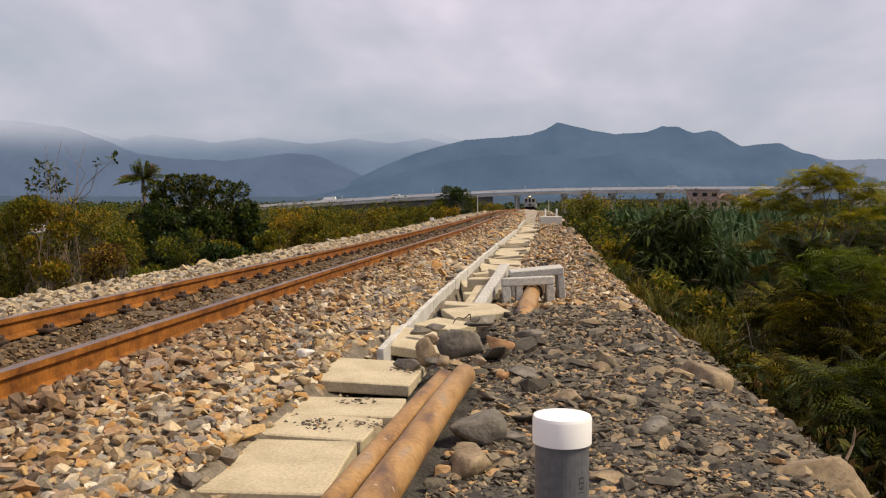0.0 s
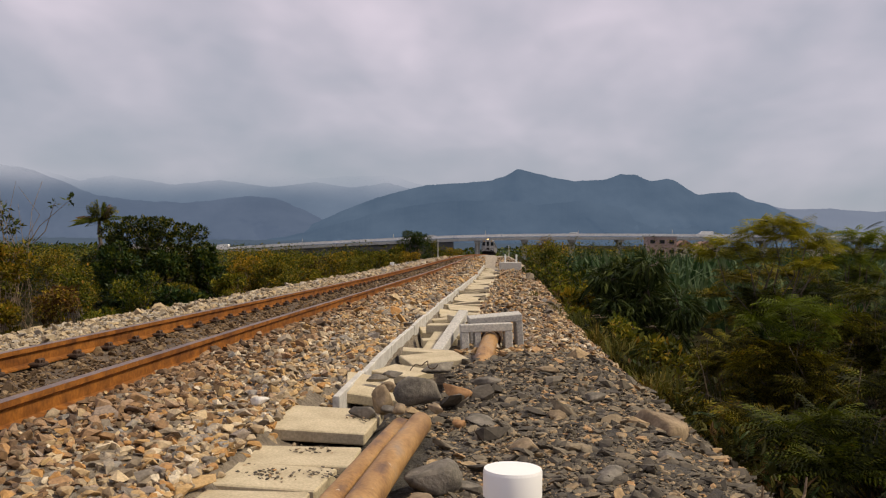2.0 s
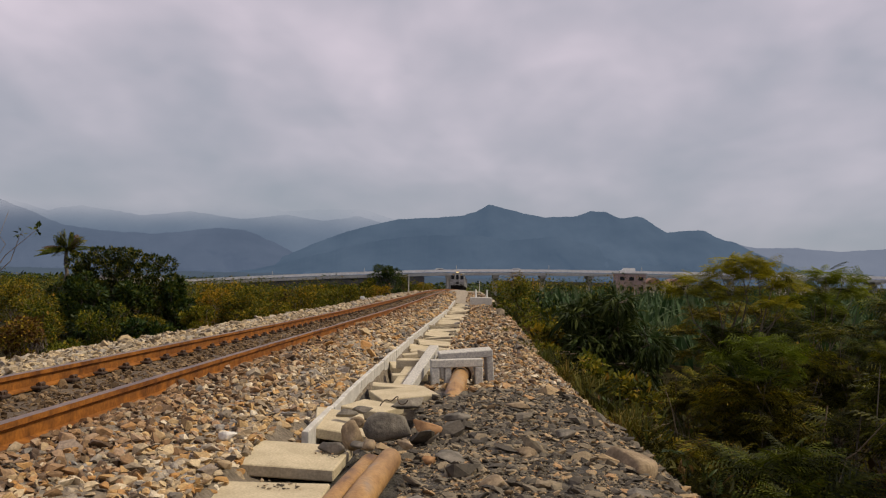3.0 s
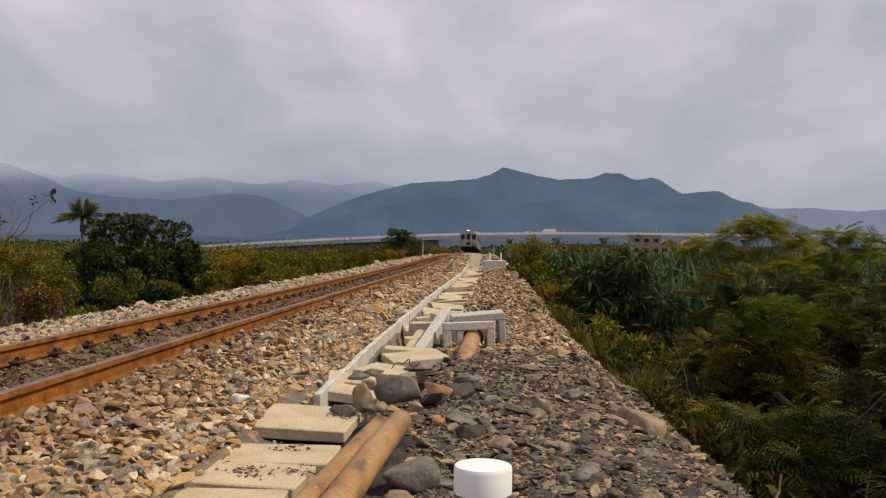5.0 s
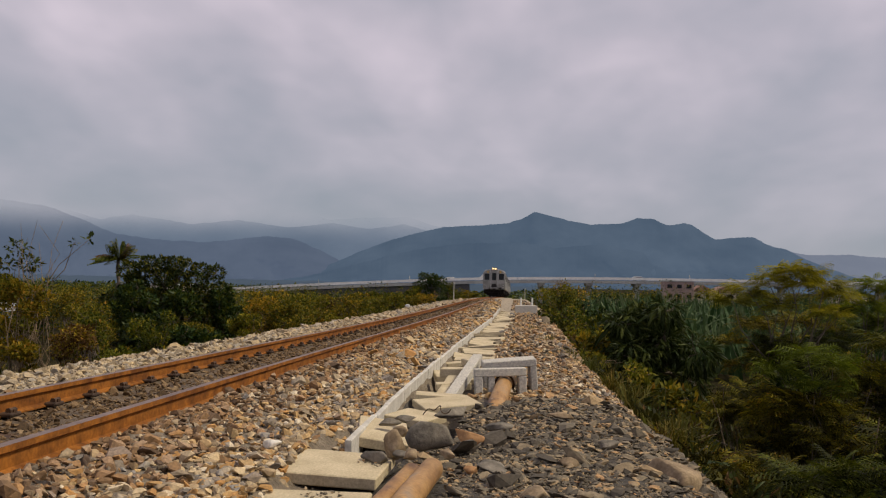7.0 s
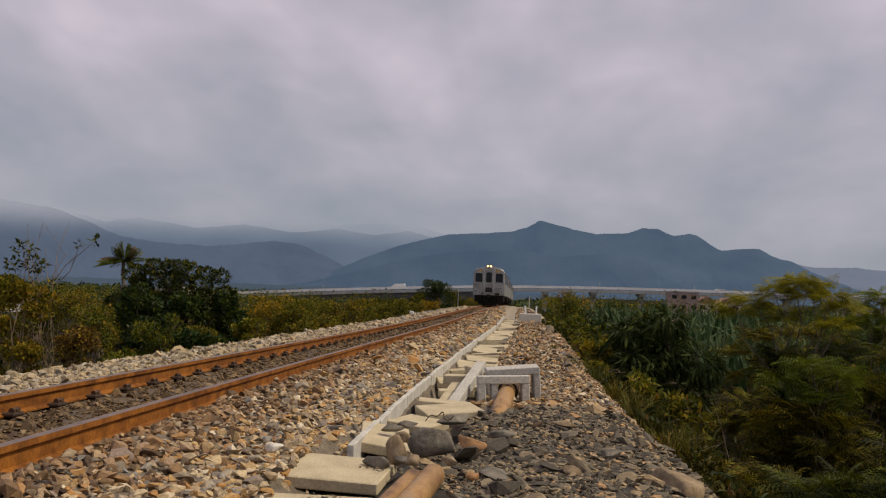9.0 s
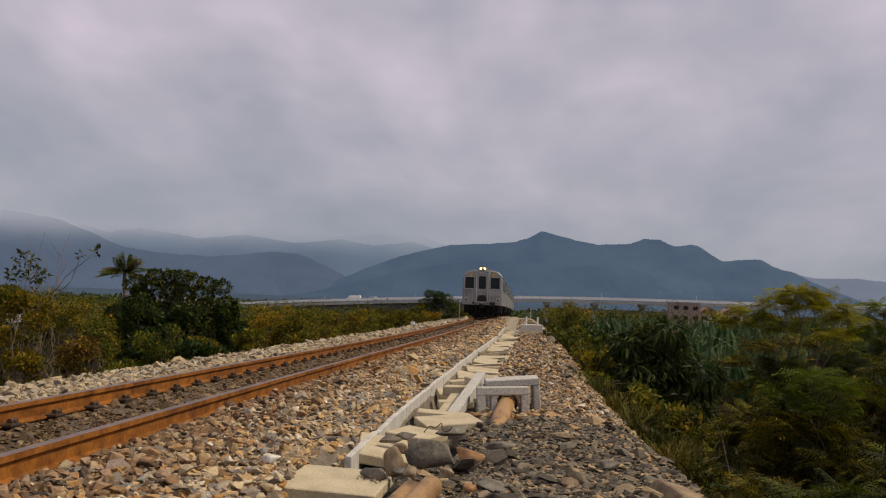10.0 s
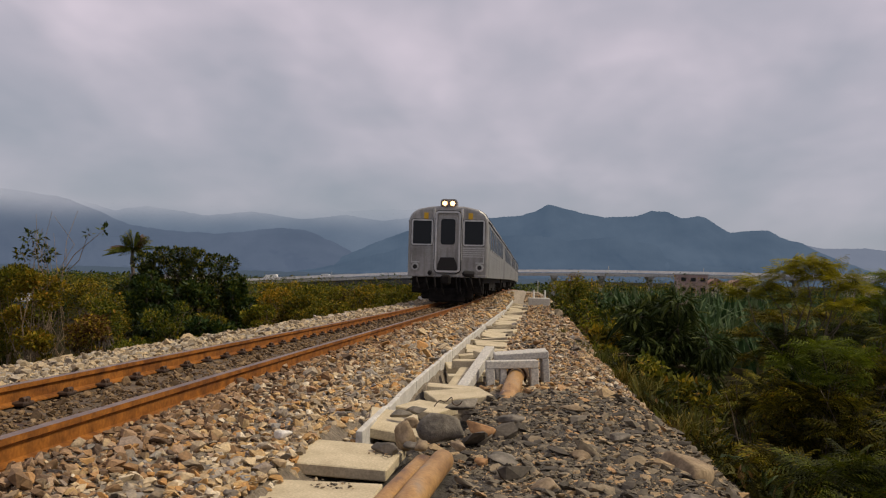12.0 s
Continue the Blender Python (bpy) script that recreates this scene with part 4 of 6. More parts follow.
# ---- stones ----
def rock(at, size, mat, label, seed, turn=(0, 0, 0), cuts=7, name="rock"):
    bm = bmesh.new()
    bmesh.ops.create_icosphere(bm, subdivisions=3, radius=0.5)
    rng = random.Random(seed)
    for c in range(cuts + 5):
        n = Vector((rng.gauss(0, 1), rng.gauss(0, 1), rng.gauss(0, 1))).normalized()
        lim = rng.uniform(0.24, 0.38)
        for v in bm.verts:
            over = v.co.dot(n) - lim
            if over > 0:
                v.co -= n * over * 0.93
    for v in bm.verts:
        v.co += v.co.normalized() * 0.03 * noise.noise(v.co * 5 + Vector((seed, 0, 0))) + v.co.normalized() * 0.012 * noise.noise(v.co * 17)
        v.co = Vector((v.co.x * size[0], v.co.y * size[1], v.co.z * size[2])) * 1.15
    ob = link_mesh(name, bm, mat, True)
    ob.matrix_basis = pose(*at, *turn)
    return tagged(ob, label, "rock", "loose rocks by the trench")


ROCK_GREY = two_tone("grey_rock", (0.090, 0.080, 0.066), (0.23, 0.205, 0.165), 9.0, 50.0, 0.9, bump=0.5, dist=0.01)
ROCK_TAN = two_tone("tan_rock", (0.17, 0.12, 0.07), (0.33, 0.25, 0.155), 6.0, 45.0, 0.9, bump=0.5, dist=0.01)
ROCK_ORANGE = two_tone("orange_rock", (0.30, 0.155, 0.065), (0.42, 0.24, 0.11), 8.0, 50.0, 0.85, bump=0.4, dist=0.006)
ROCK_WHITE = two_tone("white_rock", (0.60, 0.57, 0.50), (0.75, 0.72, 0.66), 8.0, 50.0, 0.85)
G_, T_, O_ = ROCK_GREY, ROCK_TAN, ROCK_ORANGE
ROCKS = [((-0.40, 5.85, -0.20), (0.30, 0.22, 0.20), G_, "big rounded grey cobble at the buried pipe end", 1), ((-0.60, 5.50, -0.215), (0.15, 0.12, 0.20), T_, "upright brown block of stone", 2),
         ((-0.69, 5.36, -0.245), (0.19, 0.10, 0.085), G_, "smooth grey oval cobble on a concrete slab", 3), ((-0.20, 3.86, -0.24), (0.22, 0.26, 0.20), G_, "dark grey block of stone beside a pipe", 4),
         ((-0.20, 3.45, -0.26), (0.19, 0.26, 0.15), T_, "tan angular boulder beside a pipe", 5), ((0.22, 4.62, -0.27), (0.19, 0.22, 0.09), T_, "flat tan stone on dark gravel", 6),
         ((0.59, 4.12, -0.27), (0.16, 0.26, 0.06), G_, "flat grey slate on dark gravel", 7), ((1.08, 5.42, -0.33), (0.30, 0.46, 0.24), T_, "grey-brown boulder on the bank edge", 8),
         ((1.08, 3.62, -0.38), (0.66, 0.34, 0.27), T_, "long weathered boulder with moss on the bank edge", 9), ((-0.12, 5.22, -0.275), (0.10, 0.07, 0.05), O_, "small orange cobble on dark gravel", 10),
         ((-0.36, 7.32, -0.245), (0.36, 0.16, 0.09), G_, "long flat grey stone beside a slab", 11), ((0.0, 5.30, -0.275), (0.22, 0.20, 0.07), G_, "flat grey stone on dark gravel", 12),
         ((-0.74, 6.42, -0.20), (0.20, 0.08, 0.06), G_, "long grey cobble on a tilted slab", 13), ((-0.66, 6.62, -0.20), (0.18, 0.10, 0.07), G_, "grey cobble on a tilted slab", 14),
         ((-0.62, 6.15, -0.22), (0.14, 0.10, 0.08), T_, "brown cobble beside a tilted slab", 15), ((-0.27, 5.35, -0.21), (0.06, 0.24, 0.05), T_, "long thin splinter of tan stone", 16),
         ((-0.47, 5.22, -0.20), (0.09, 0.10, 0.08), T_, "round tan cobble on the pipe", 17), ((-0.18, 6.2, -0.25), (0.22, 0.16, 0.10), O_, "orange-brown flat stone on gravel", 18),
         ((0.05, 6.6, -0.26), (0.20, 0.14, 0.08), G_, "grey flat stone on gravel", 19), ((-0.52, 5.38, -0.23), (0.14, 0.09, 0.07), G_, "grey cobble among pipe ends", 20),
         ((0.30, 3.35, -0.28), (0.13, 0.10, 0.07), T_, "tan cobble on dark gravel", 21), ((-0.05, 3.9, -0.28), (0.15, 0.10, 0.06), G_, "grey flat cobble on dark gravel", 22),
         ((0.45, 5.4, -0.26), (0.15, 0.11, 0.07), T_, "tan cobble on dark gravel", 23), ((0.75, 6.0, -0.27), (0.17, 0.11, 0.06), G_, "grey slate on dark gravel", 24), ((0.5, 7.0, -0.28), (0.20, 0.14, 0.07), T_, "brown flat stone on gravel", 25),
         ((-1.30, 5.25, -0.165), (0.11, 0.08, 0.07), ROCK_WHITE, "white quartz stone on the ballast", 26), ((-2.32, 5.35, -0.215), (0.11, 0.07, 0.05), ROCK_WHITE, "white stone lying beside the rail", 27),
         ((-0.62, 3.05, -0.262), (0.10, 0.12, 0.09), G_, "dark cobble wedged between slab and pipe", 28), ((0.95, 4.6, -0.30), (0.16, 0.14, 0.08), G_, "grey stone near the bank edge", 29), ((0.1, 2.85, -0.28), (0.16, 0.12, 0.08), T_, "tan cobble on dark gravel", 30)]
for at, size, mat, label, seed in ROCKS:
    at = (at[0], at[1], at[2] + float(heap_z(np.array(at[0]), np.array(at[1]))))
    rock(at, size, mat, label, seed, (random.uniform(-8, 8), random.uniform(-8, 8), random.uniform(-40, 40)))


def spread(n, x0, x1, y0, y1, keep, rng):
    x, y = rng.uniform(x0, x1, n), rng.uniform(y0, y1, n)
    k = keep(x, y)
    return x[k], y[k]


def build_stones():
    rng = np.random.default_rng(21)
    # ballast on both sides of the rails
    X, Y, S = [], [], []
    for y0, y1, per, size in ((1.6, 7.5, 560, 0.052), (7.5, 13.0, 330, 0.058), (13.0, 24.0, 150, 0.075), (24, 42, 60, 0.095), (42, 80, 24, 0.13)):
        n = int((y1 - y0) * 6.3 * per)
        x, y = spread(n, -6.3, 0.0, y0, y1, lambda x, y: (x > -0.63 * y - 0.6) & (x - track_x(y) > -3.05) & (x - track_x(y) < 2.03), rng)
        X.append(x), Y.append(y), S.append(size * rng.lognormal(0, 0.32, len(x)))
    x, y = spread(6500, -6.2, -0.8, -3.5, 1.6, lambda x, y: (x - track_x(y) > -3.05) & (x - track_x(y) < 2.03), rng)
    X.append(x), Y.append(y), S.append(0.058 * rng.lognormal(0, 0.32, len(x)))
    x, y = rng.uniform(-1.40, -1.20, 700), rng.uniform(2.3, 5.8, 700)
    X.append(x), Y.append(y), S.append(0.05 * rng.lognormal(0, 0.25, len(x)))
    x, y, s = np.concatenate(X), np.concatenate(Y), np.concatenate(S)
    o = x - track_x(y)
    rail_gap = np.abs(np.abs(o) - GAUGE / 2)
    k = (rail_gap > 0.075) & ~((y < 5.9) & (x > -1.14) & (y > 2.9) & (rng.random(len(x)) < 0.93))
    k &= ~((np.abs(o) < 0.6) & (rng.random(len(x)) < 0.1))
    x, y, s, o = x[k], y[k], s[k], o[k]
    s = np.where(np.abs(o) < 0.62, s * 0.66, s)
    z = ground_z(x, y) + rng.uniform(-0.15, 0.42, len(x)) * s
    z += 0.03 * ((x > -1.45) & (x < -1.15) & (y > 2.3) & (y < 5.8))
    mat = np.zeros(len(x), int)
    mat[(o < -0.9)] = 1
    mat[(np.abs(o) < 0.6)] = 3
    near = np.clip(1.25 - (np.abs(o) - 0.6) / 0.75, 0, 1) * 0.85
    mat[(np.abs(o) > 0.6) & (o > 0) & (rng.random(len(x)) < near)] = 2
    mat[(o < -0.6) & (o > -1.1) & (rng.random(len(x)) < 0.5)] = 2
    tur = random_turns(len(x), 0.9, rng) * s[:, None, None]
    ob = scatter("ballast_stones", BALLAST_SHAPES, rng.integers(0, len(BALLAST_SHAPES), len(x)), tur, np.stack([x, y, z], -1), [BALLAST, BALLAST_PALE, BALLAST_RUST, BALLAST_OILY], mat)
    tagged(ob, "tan, grey and rust-stained broken ballast stones", "ballast", kind="stuff")
    # dark shale heap on the shoulder
    X, Y, S = [], [], []
    for y0, y1, per, size in ((-3.0, 1.5, 600, 0.034), (1.5, 5.2, 4600, 0.0165), (1.5, 6.0, 420, 0.036), (1.5, 7.0, 40, 0.058), (5.2, 9.6, 3000, 0.021), (5.0, 9.6, 420, 0.038), (6.0, 9.4, 40, 0.055)):
        x, y = spread(int((y1 - y0) * 2.6 * per), -0.75, 1.85, y0, y1, lambda x, y: (x - track_x(y) > 2.2 + 0.12 * np.clip(y - 6, 0, 4)) & (y < 9.3 - 1.6 * np.clip(0.5 - x, 0, 1)), rng)
        X.append(x), Y.append(y), S.append(size * rng.lognormal(0, 0.42, len(x)))
    x, y, s = np.concatenate(X), np.concatenate(Y), np.concatenate(S)
    k = ~((y < 5.8) & (x < -0.60 + 0.05 * (y - 3)) & (rng.random(len(x)) < 0.985)) & (np.hypot(x - 0.078, y - 1.845) > 0.085)
    k &= ~((y < 5.0) & (np.abs(x - np.interp(y, [0.9, 5.0], [-0.575, -0.325])) < 0.10))
    x, y, s = x[k], y[k], s[k]
    z = ground_z(x, y) + rng.uniform(-0.05, 0.28, len(x)) * s
    tur = random_turns(len(x), 0.75, rng) * s[:, None, None]
    ob = scatter("shale_gravel", SHALE_SHAPES, rng.integers(0, 9, len(x)), tur, np.stack([x, y, z], -1), [SHALE])
    tagged(ob, "dark grey shale gravel with a few tan pebbles", "gravel", kind="stuff")
    # lighter gravel further along the shoulder
    X, Y, S = [], [], []
    for y0, y1, per, size in ((9.3, 16.0, 420, 0.05), (16.0, 30.0, 130, 0.075), (30, 46, 50, 0.1), (46, 95, 22, 0.14)):
        x, y = spread(int((y1 - y0) * 2.6 * per), -0.5, 2.4, y0, y1, lambda x, y: (x - track_x(y) > 2.72) & (x - track_x(y) < 4.55), rng)
        X.append(x), Y.append(y), S.append(size * rng.lognormal(0, 0.35, len(x)))
    x, y, s = np.concatenate(X), np.concatenate(Y), np.concatenate(S)
    z = ground_z(x, y) + rng.uniform(-0.1, 0.35, len(x)) * s
    ob = scatter("shoulder_gravel", BALLAST_SHAPES, rng.integers(0, 9, len(x)), random_turns(len(x), 0.7, rng) * s[:, None, None], np.stack([x, y, z], -1), [BALLAST, BALLAST_RUST, SHALE], rng.choice(3, len(x), p=[0.5, 0.3, 0.2]))
    tagged(ob, "brown and grey gravel of the bank shoulder", "gravel", kind="stuff")
    # grit scattered on the cover slabs
    cx, cy = rng.choice([(-0.74, 4.10), (-0.95, 4.02), (-0.68, 5.3), (-0.85, 4.6), (-1.0, 4.1)], 150).T
    x, y = cx + rng.normal(0, 0.06, 150), cy + rng.normal(0, 0.05, 150)
    s = rng.uniform(0.008, 0.022, 150)
    z = np.where(y > 4.9, -0.27, np.where(y > 4.27, -0.300, -0.287)) + s * 0.2
    k = (x > -1.15) & (x < -0.64)
    ob = scatter("slab_grit", SHALE_SHAPES, rng.integers(0, 9, k.sum()), random_turns(k.sum(), 0.3, rng) * s[k, None, None], np.stack([x, y, z], -1)[k], [SHALE])
    tagged(ob, "dark grit scattered on the cover slabs", "grit", kind="stuff")


build_stones()


def twisted_wire():
    cu = bpy.data.curves.new("wire", "CURVE")
    cu.dimensions, cu.bevel_depth, cu.bevel_resolution = "3D", 0.004, 2
    sp = cu.splines.new("NURBS")
    pts = [(0, 0, 0), (0.04, 0.02, 0.07), (0.08, 0.0, 0.02), (0.11, 0.03, 0.06), (0.15, 0.0, 0.09), (0.13, -0.03, 0.03), (0.19, 0.02, 0.0), (0.22, 0.0, 0.05)]
    sp.points.add(len(pts) - 1)
    for p, q in zip(sp.points, pts):
        p.co = (*q, 1)
    sp.use_endpoint_u = True
    ob = new("wire", cu)
    cu.materials.append(IRON)
    ob.matrix_basis = pose(-0.57, 7.15, -0.245)
    tagged(ob, "rusty twisted piece of wire on a slab", "wire")


twisted_wire()


# ---- plants ----
BROAD = (np.array([(0, 0, 0), (0.27, 0.42, 0.07), (0, 1, -0.05), (-0.27, 0.42, 0.07)]), np.array([(0, 1, 2, 3)]))
LONG = (np.array([(0, 0, 0), (0.10, 0.4, 0.02), (0.07, 0.8, -0.10), (0, 1.0, -0.25), (-0.07, 0.8, -0.10), (-0.10, 0.4, 0.02)]), np.array([(0, 1, 4, 5), (1, 2, 3, 4)]))


def blade_shape(bend):
    v, f = [], []
    for i in range(5):
        t = i / 4
        w = 0.035 * (1 - t) ** 0.7 + 0.002
        v += [(-w, bend * t * t, t - 0.35 * bend * t ** 3), (w, bend * t * t, t - 0.35 * bend * t ** 3)]
    for i in range(4):
        f.append((2 * i, 2 * i + 1, 2 * i + 3, 2 * i + 2))
    return np.array(v), np.array(f)


def frond_shape(pairs=6, droop=0.25):
    """A feathery twice-divided leaf along +y: narrow side leaves on both sides of a midrib."""
    v, f = [], []
    for i in range(pairs):
        t = 0.2 + 0.8 * i / (pairs - 1)
        z = -droop * t * t
        ln = 0.42 * (1 - 0.55 * abs(t - 0.5))
        for s in (-1, 1):
            b = len(v)
            v += [(0, t - 0.02, z), (s * ln * 0.5, t + 0.09, z - 0.02), (s * ln, t + 0.24, z - 0.10), (s * ln * 0.5, t + 0.20, z - 0.03)]
            f.append((b, b + 1, b + 2, b + 3))
    b = len(v)
    v += [(-0.012, 0, 0), (0.012, 0, 0), (0.006, 1, -droop), (-0.006, 1, -droop)]
    f.append((b, b + 1, b + 2, b + 3))
    return np.array(v), np.array(f)


def spray_shape(pairs=8, droop=0.25, seed=0):
    """A twice-divided leaf along +y: slim side leaves in opposite pairs, each a row of small leaflets."""
    rng = np.random.default_rng(seed)
    v, f = [], []
    for i in range(pairs):
        t = 0.14 + 0.86 * i / (pairs - 1)
        z = -droop * t * t
        ln = 0.40 * (1 - 0.75 * abs(t - 0.45))
        for s in (-1, 1):
            dz = rng.uniform(-0.10, 0.02)
            for q in range(3):
                a, b = q / 3.0, (q + 1.25) / 3.0
                m, w = (a + b) / 2, 0.040 * (1.1 - 0.25 * q)
                n0 = len(v)
                for u, side in ((a, 0), (m, w), (b, 0), (m, -w)):
                    v.append((s * ln * u, t + 0.16 * u + side, z + dz * u - 0.10 * u * u))
                f.append((n0, n0 + 1, n0 + 2, n0 + 3))
    n0 = len(v)
    v += [(-0.008, 0, 0), (0.008, 0, 0), (0.004, 1, -droop), (-0.004, 1, -droop)]
    f.append((n0, n0 + 1, n0 + 2, n0 + 3))
    return np.array(v), np.array(f)


SPRAYS = [spray_shape(8, 0.22, 1), spray_shape(7, 0.42, 2), spray_shape(9, 0.12, 3)]
FRONDS = [frond_shape(6, 0.2), frond_shape(5, 0.45), frond_shape(7, 0.1)]
BLADES = [blade_shape(b) for b in (0.15, 0.4, 0.75)]


def in_clumps(clumps, n, rng, shell=0.45):
    """Points in balls (centre, radius), denser towards their skins."""
    c = np.array([q[0] for q in clumps], float)
    r = np.array([q[1] for q in clumps], float)
    i = rng.choice(len(r), n, p=r ** 2 / (r ** 2).sum())
    d = rng.normal(size=(n, 3))
    d /= np.linalg.norm(d, axis=1, keepdims=True)
    return c[i] + d * (r[i] * rng.uniform(shell, 1.0, n) ** 0.6)[:, None] * [1, 1, 0.8], d


def facing_turns(d, rng, lift=0.3, spread_=0.6):
    """Turns that point a leaf's +y along d, roughly, with its face up."""
    y = d + rng.normal(size=d.shape) * spread_ + [0, 0, lift]
    y /= np.linalg.norm(y, axis=1, keepdims=True)
    up = np.tile([0.0, 0.0, 1.0], (len(d), 1)) + rng.normal(size=d.shape) * 0.35
    x = np.cross(y, up)
    x /= np.linalg.norm(x, axis=1, keepdims=True) + 1e-9
    return np.stack([x, y, np.cross(x, y)], -1)


def add_limb(bm, a, b, ra, rb, rng, kinks=3, wob=0.08):
    p, prev, r = Vector(a), Vector(a), ra
    L = (Vector(b) - Vector(a)).length
    for i in range(1, kinks + 1):
        t = i / kinks
        q = Vector(a).lerp(Vector(b), t) + (Vector(rng.normal(size=3)) * wob * L / kinks if i < kinks else Vector())
        r2 = ra + (rb - ra) * t
        add_tube(bm, prev, q, r, r2, 6, caps=False)
        prev, r = q, r2


def plant(name, label, category, base, clumps, leaf, n, size, mats, seed, trunk_r=0.05, bark=BARK, lift=0.2, spread_=0.7, group="", bare=0, stems=1, shell=0.45):
    """A woody plant: stems that fork to each clump of the crown, and leaves as loose pieces."""
    rng = np.random.default_rng(seed)
    ob = new(name)
    bm = bmesh.new()
    cl = [(Vector(c), r) for c, r in clumps]
    mid = sum((c for c, r in cl), Vector()) / len(cl)
    for s in range(stems):
        off = Vector((rng.normal() * 0.12, rng.normal() * 0.12, 0)) * (stems > 1)
        fork = Vector(((mid.x) * 0.5, (mid.y) * 0.5, mid.z * 0.55)) + Vector(rng.normal(size=3)) * 0.1
        add_limb(bm, off, fork, trunk_r, trunk_r * 0.7, rng)
        for c, r in cl[s::stems]:
            add_limb(bm, fork, c, trunk_r * 0.55, trunk_r * 0.16, rng, 3, 0.2)
            for q in range(3):
                tip = c + Vector(rng.normal(size=3)).normalized() * r * 0.9
                add_limb(bm, c, tip, trunk_r * 0.16, trunk_r * 0.06, rng, 2, 0.2)
    for q in range(bare):
        a = rng.uniform(0, 6.28)
        add_limb(bm, (0, 0, 0), (math.cos(a) * rng.uniform(0.2, 0.9), math.sin(a) * rng.uniform(0.2, 0.9), mid.z * rng.uniform(0.7, 1.35)), 0.012, 0.004, rng, 4, 0.25)
    part("trunk", bm, bark, ob)
    p, d = in_clumps(clumps, n, rng, shell)
    sh = leaf if isinstance(leaf, list) else [leaf]
    tur = facing_turns(d, rng, lift, spread_) * (size * rng.lognormal(0, 0.25, n))[:, None, None]
    M = rng.choice(len(mats), n, p=np.array([0.7, 0.3])[:len(mats)] / sum([0.7, 0.3][:len(mats)]))
    cr = scatter("crown", sh, rng.integers(0, len(sh), n), tur, p, mats, M)
    cr.parent = ob
    ob.matrix_basis = pose(*base)
    return tagged(ob, label, category, group)


def feathery(name, label, category, base, clumps, per, size, seed, group, trunk_r=0.03, bare=3, shade=0.3, leaf=None):
    """A slender woody plant whose twigs end in flat starry tiers of feathery leaves."""
    rng = np.random.default_rng(seed)
    ob = new(name)
    bm = bmesh.new()
    cl = [(Vector(c), r) for c, r in clumps]
    mid = sum((c for c, r in cl), Vector()) / len(cl)
    stems = [Vector((rng.normal() * 0.15, rng.normal() * 0.15, 0)) for _ in range(3)]
    forks = [Vector((mid.x * 0.5, mid.y * 0.5, mid.z * rng.uniform(0.4, 0.65))) + Vector(rng.normal(size=3)) * 0.15 for _ in stems]
    for a, b in zip(stems, forks):
        add_limb(bm, a, b, trunk_r, trunk_r * 0.65, rng, 4, 0.12)
    for i, (c, r) in enumerate(cl):
        add_limb(bm, forks[i % 3], c, trunk_r * 0.5, trunk_r * 0.14, rng, 3, 0.2)
    for q in range(bare):
        a = rng.uniform(0, 6.28)
        add_limb(bm, (0, 0, 0), (math.cos(a) * rng.uniform(0.2, 0.9), math.sin(a) * rng.uniform(0.2, 0.9), mid.z * rng.uniform(0.7, 1.3)), 0.012, 0.004, rng, 4, 0.25)
    part("trunk", bm, BARK, ob)
    c, r = np.array([q[0] for q in clumps], float), np.array([q[1] for q in clumps], float)
    n = per * len(r)
    i = np.repeat(np.arange(len(r)), per)
    a = rng.uniform(0, 2 * math.pi, n)
    e = rng.normal(0.22, 0.22, n)
    d = np.stack([np.cos(a) * np.cos(e), np.sin(a) * np.cos(e), np.sin(e)], -1)
    p = c[i] + d * (r[i] * rng.uniform(0.0, 0.7, n))[:, None] + np.stack([np.zeros(n), np.zeros(n), rng.normal(0, 0.10, n) * r[i]], -1)
    tur = facing_turns(d, rng, 0.05, 0.10) * (size * rng.lognormal(0, 0.2, n))[:, None, None]
    # a share of the leaves carries the painted shade
    cr = scatter("crown", SPRAYS, rng.integers(0, 3, n), tur, p, [leaf or LEAF_FEATHER, LEAF_SHADED], (rng.random(n) < shade).astype(int))
    cr.parent = ob
    ob.matrix_basis = pose(*base)
    return tagged(ob, label, category, group)


def clump_set(rng, w, h0, h1, n, r0, r1, lean=(0, 0)):
    out = []
    for i in range(n):
        t = rng.uniform(0, 1)
        rad = w * (1 - 0.55 * abs(t - 0.35)) * math.sqrt(rng.uniform(0.0, 1))
        a = rng.uniform(0, 6.283)
        out.append(((math.cos(a) * rad + lean[0] * t, math.sin(a) * rad + lean[1] * t, h0 + (h1 - h0) * t), rng.uniform(r0, r1)))
    return out


def gz(x, y):
    return float(ground_z(np.array(x, float), np.array(y, float)))


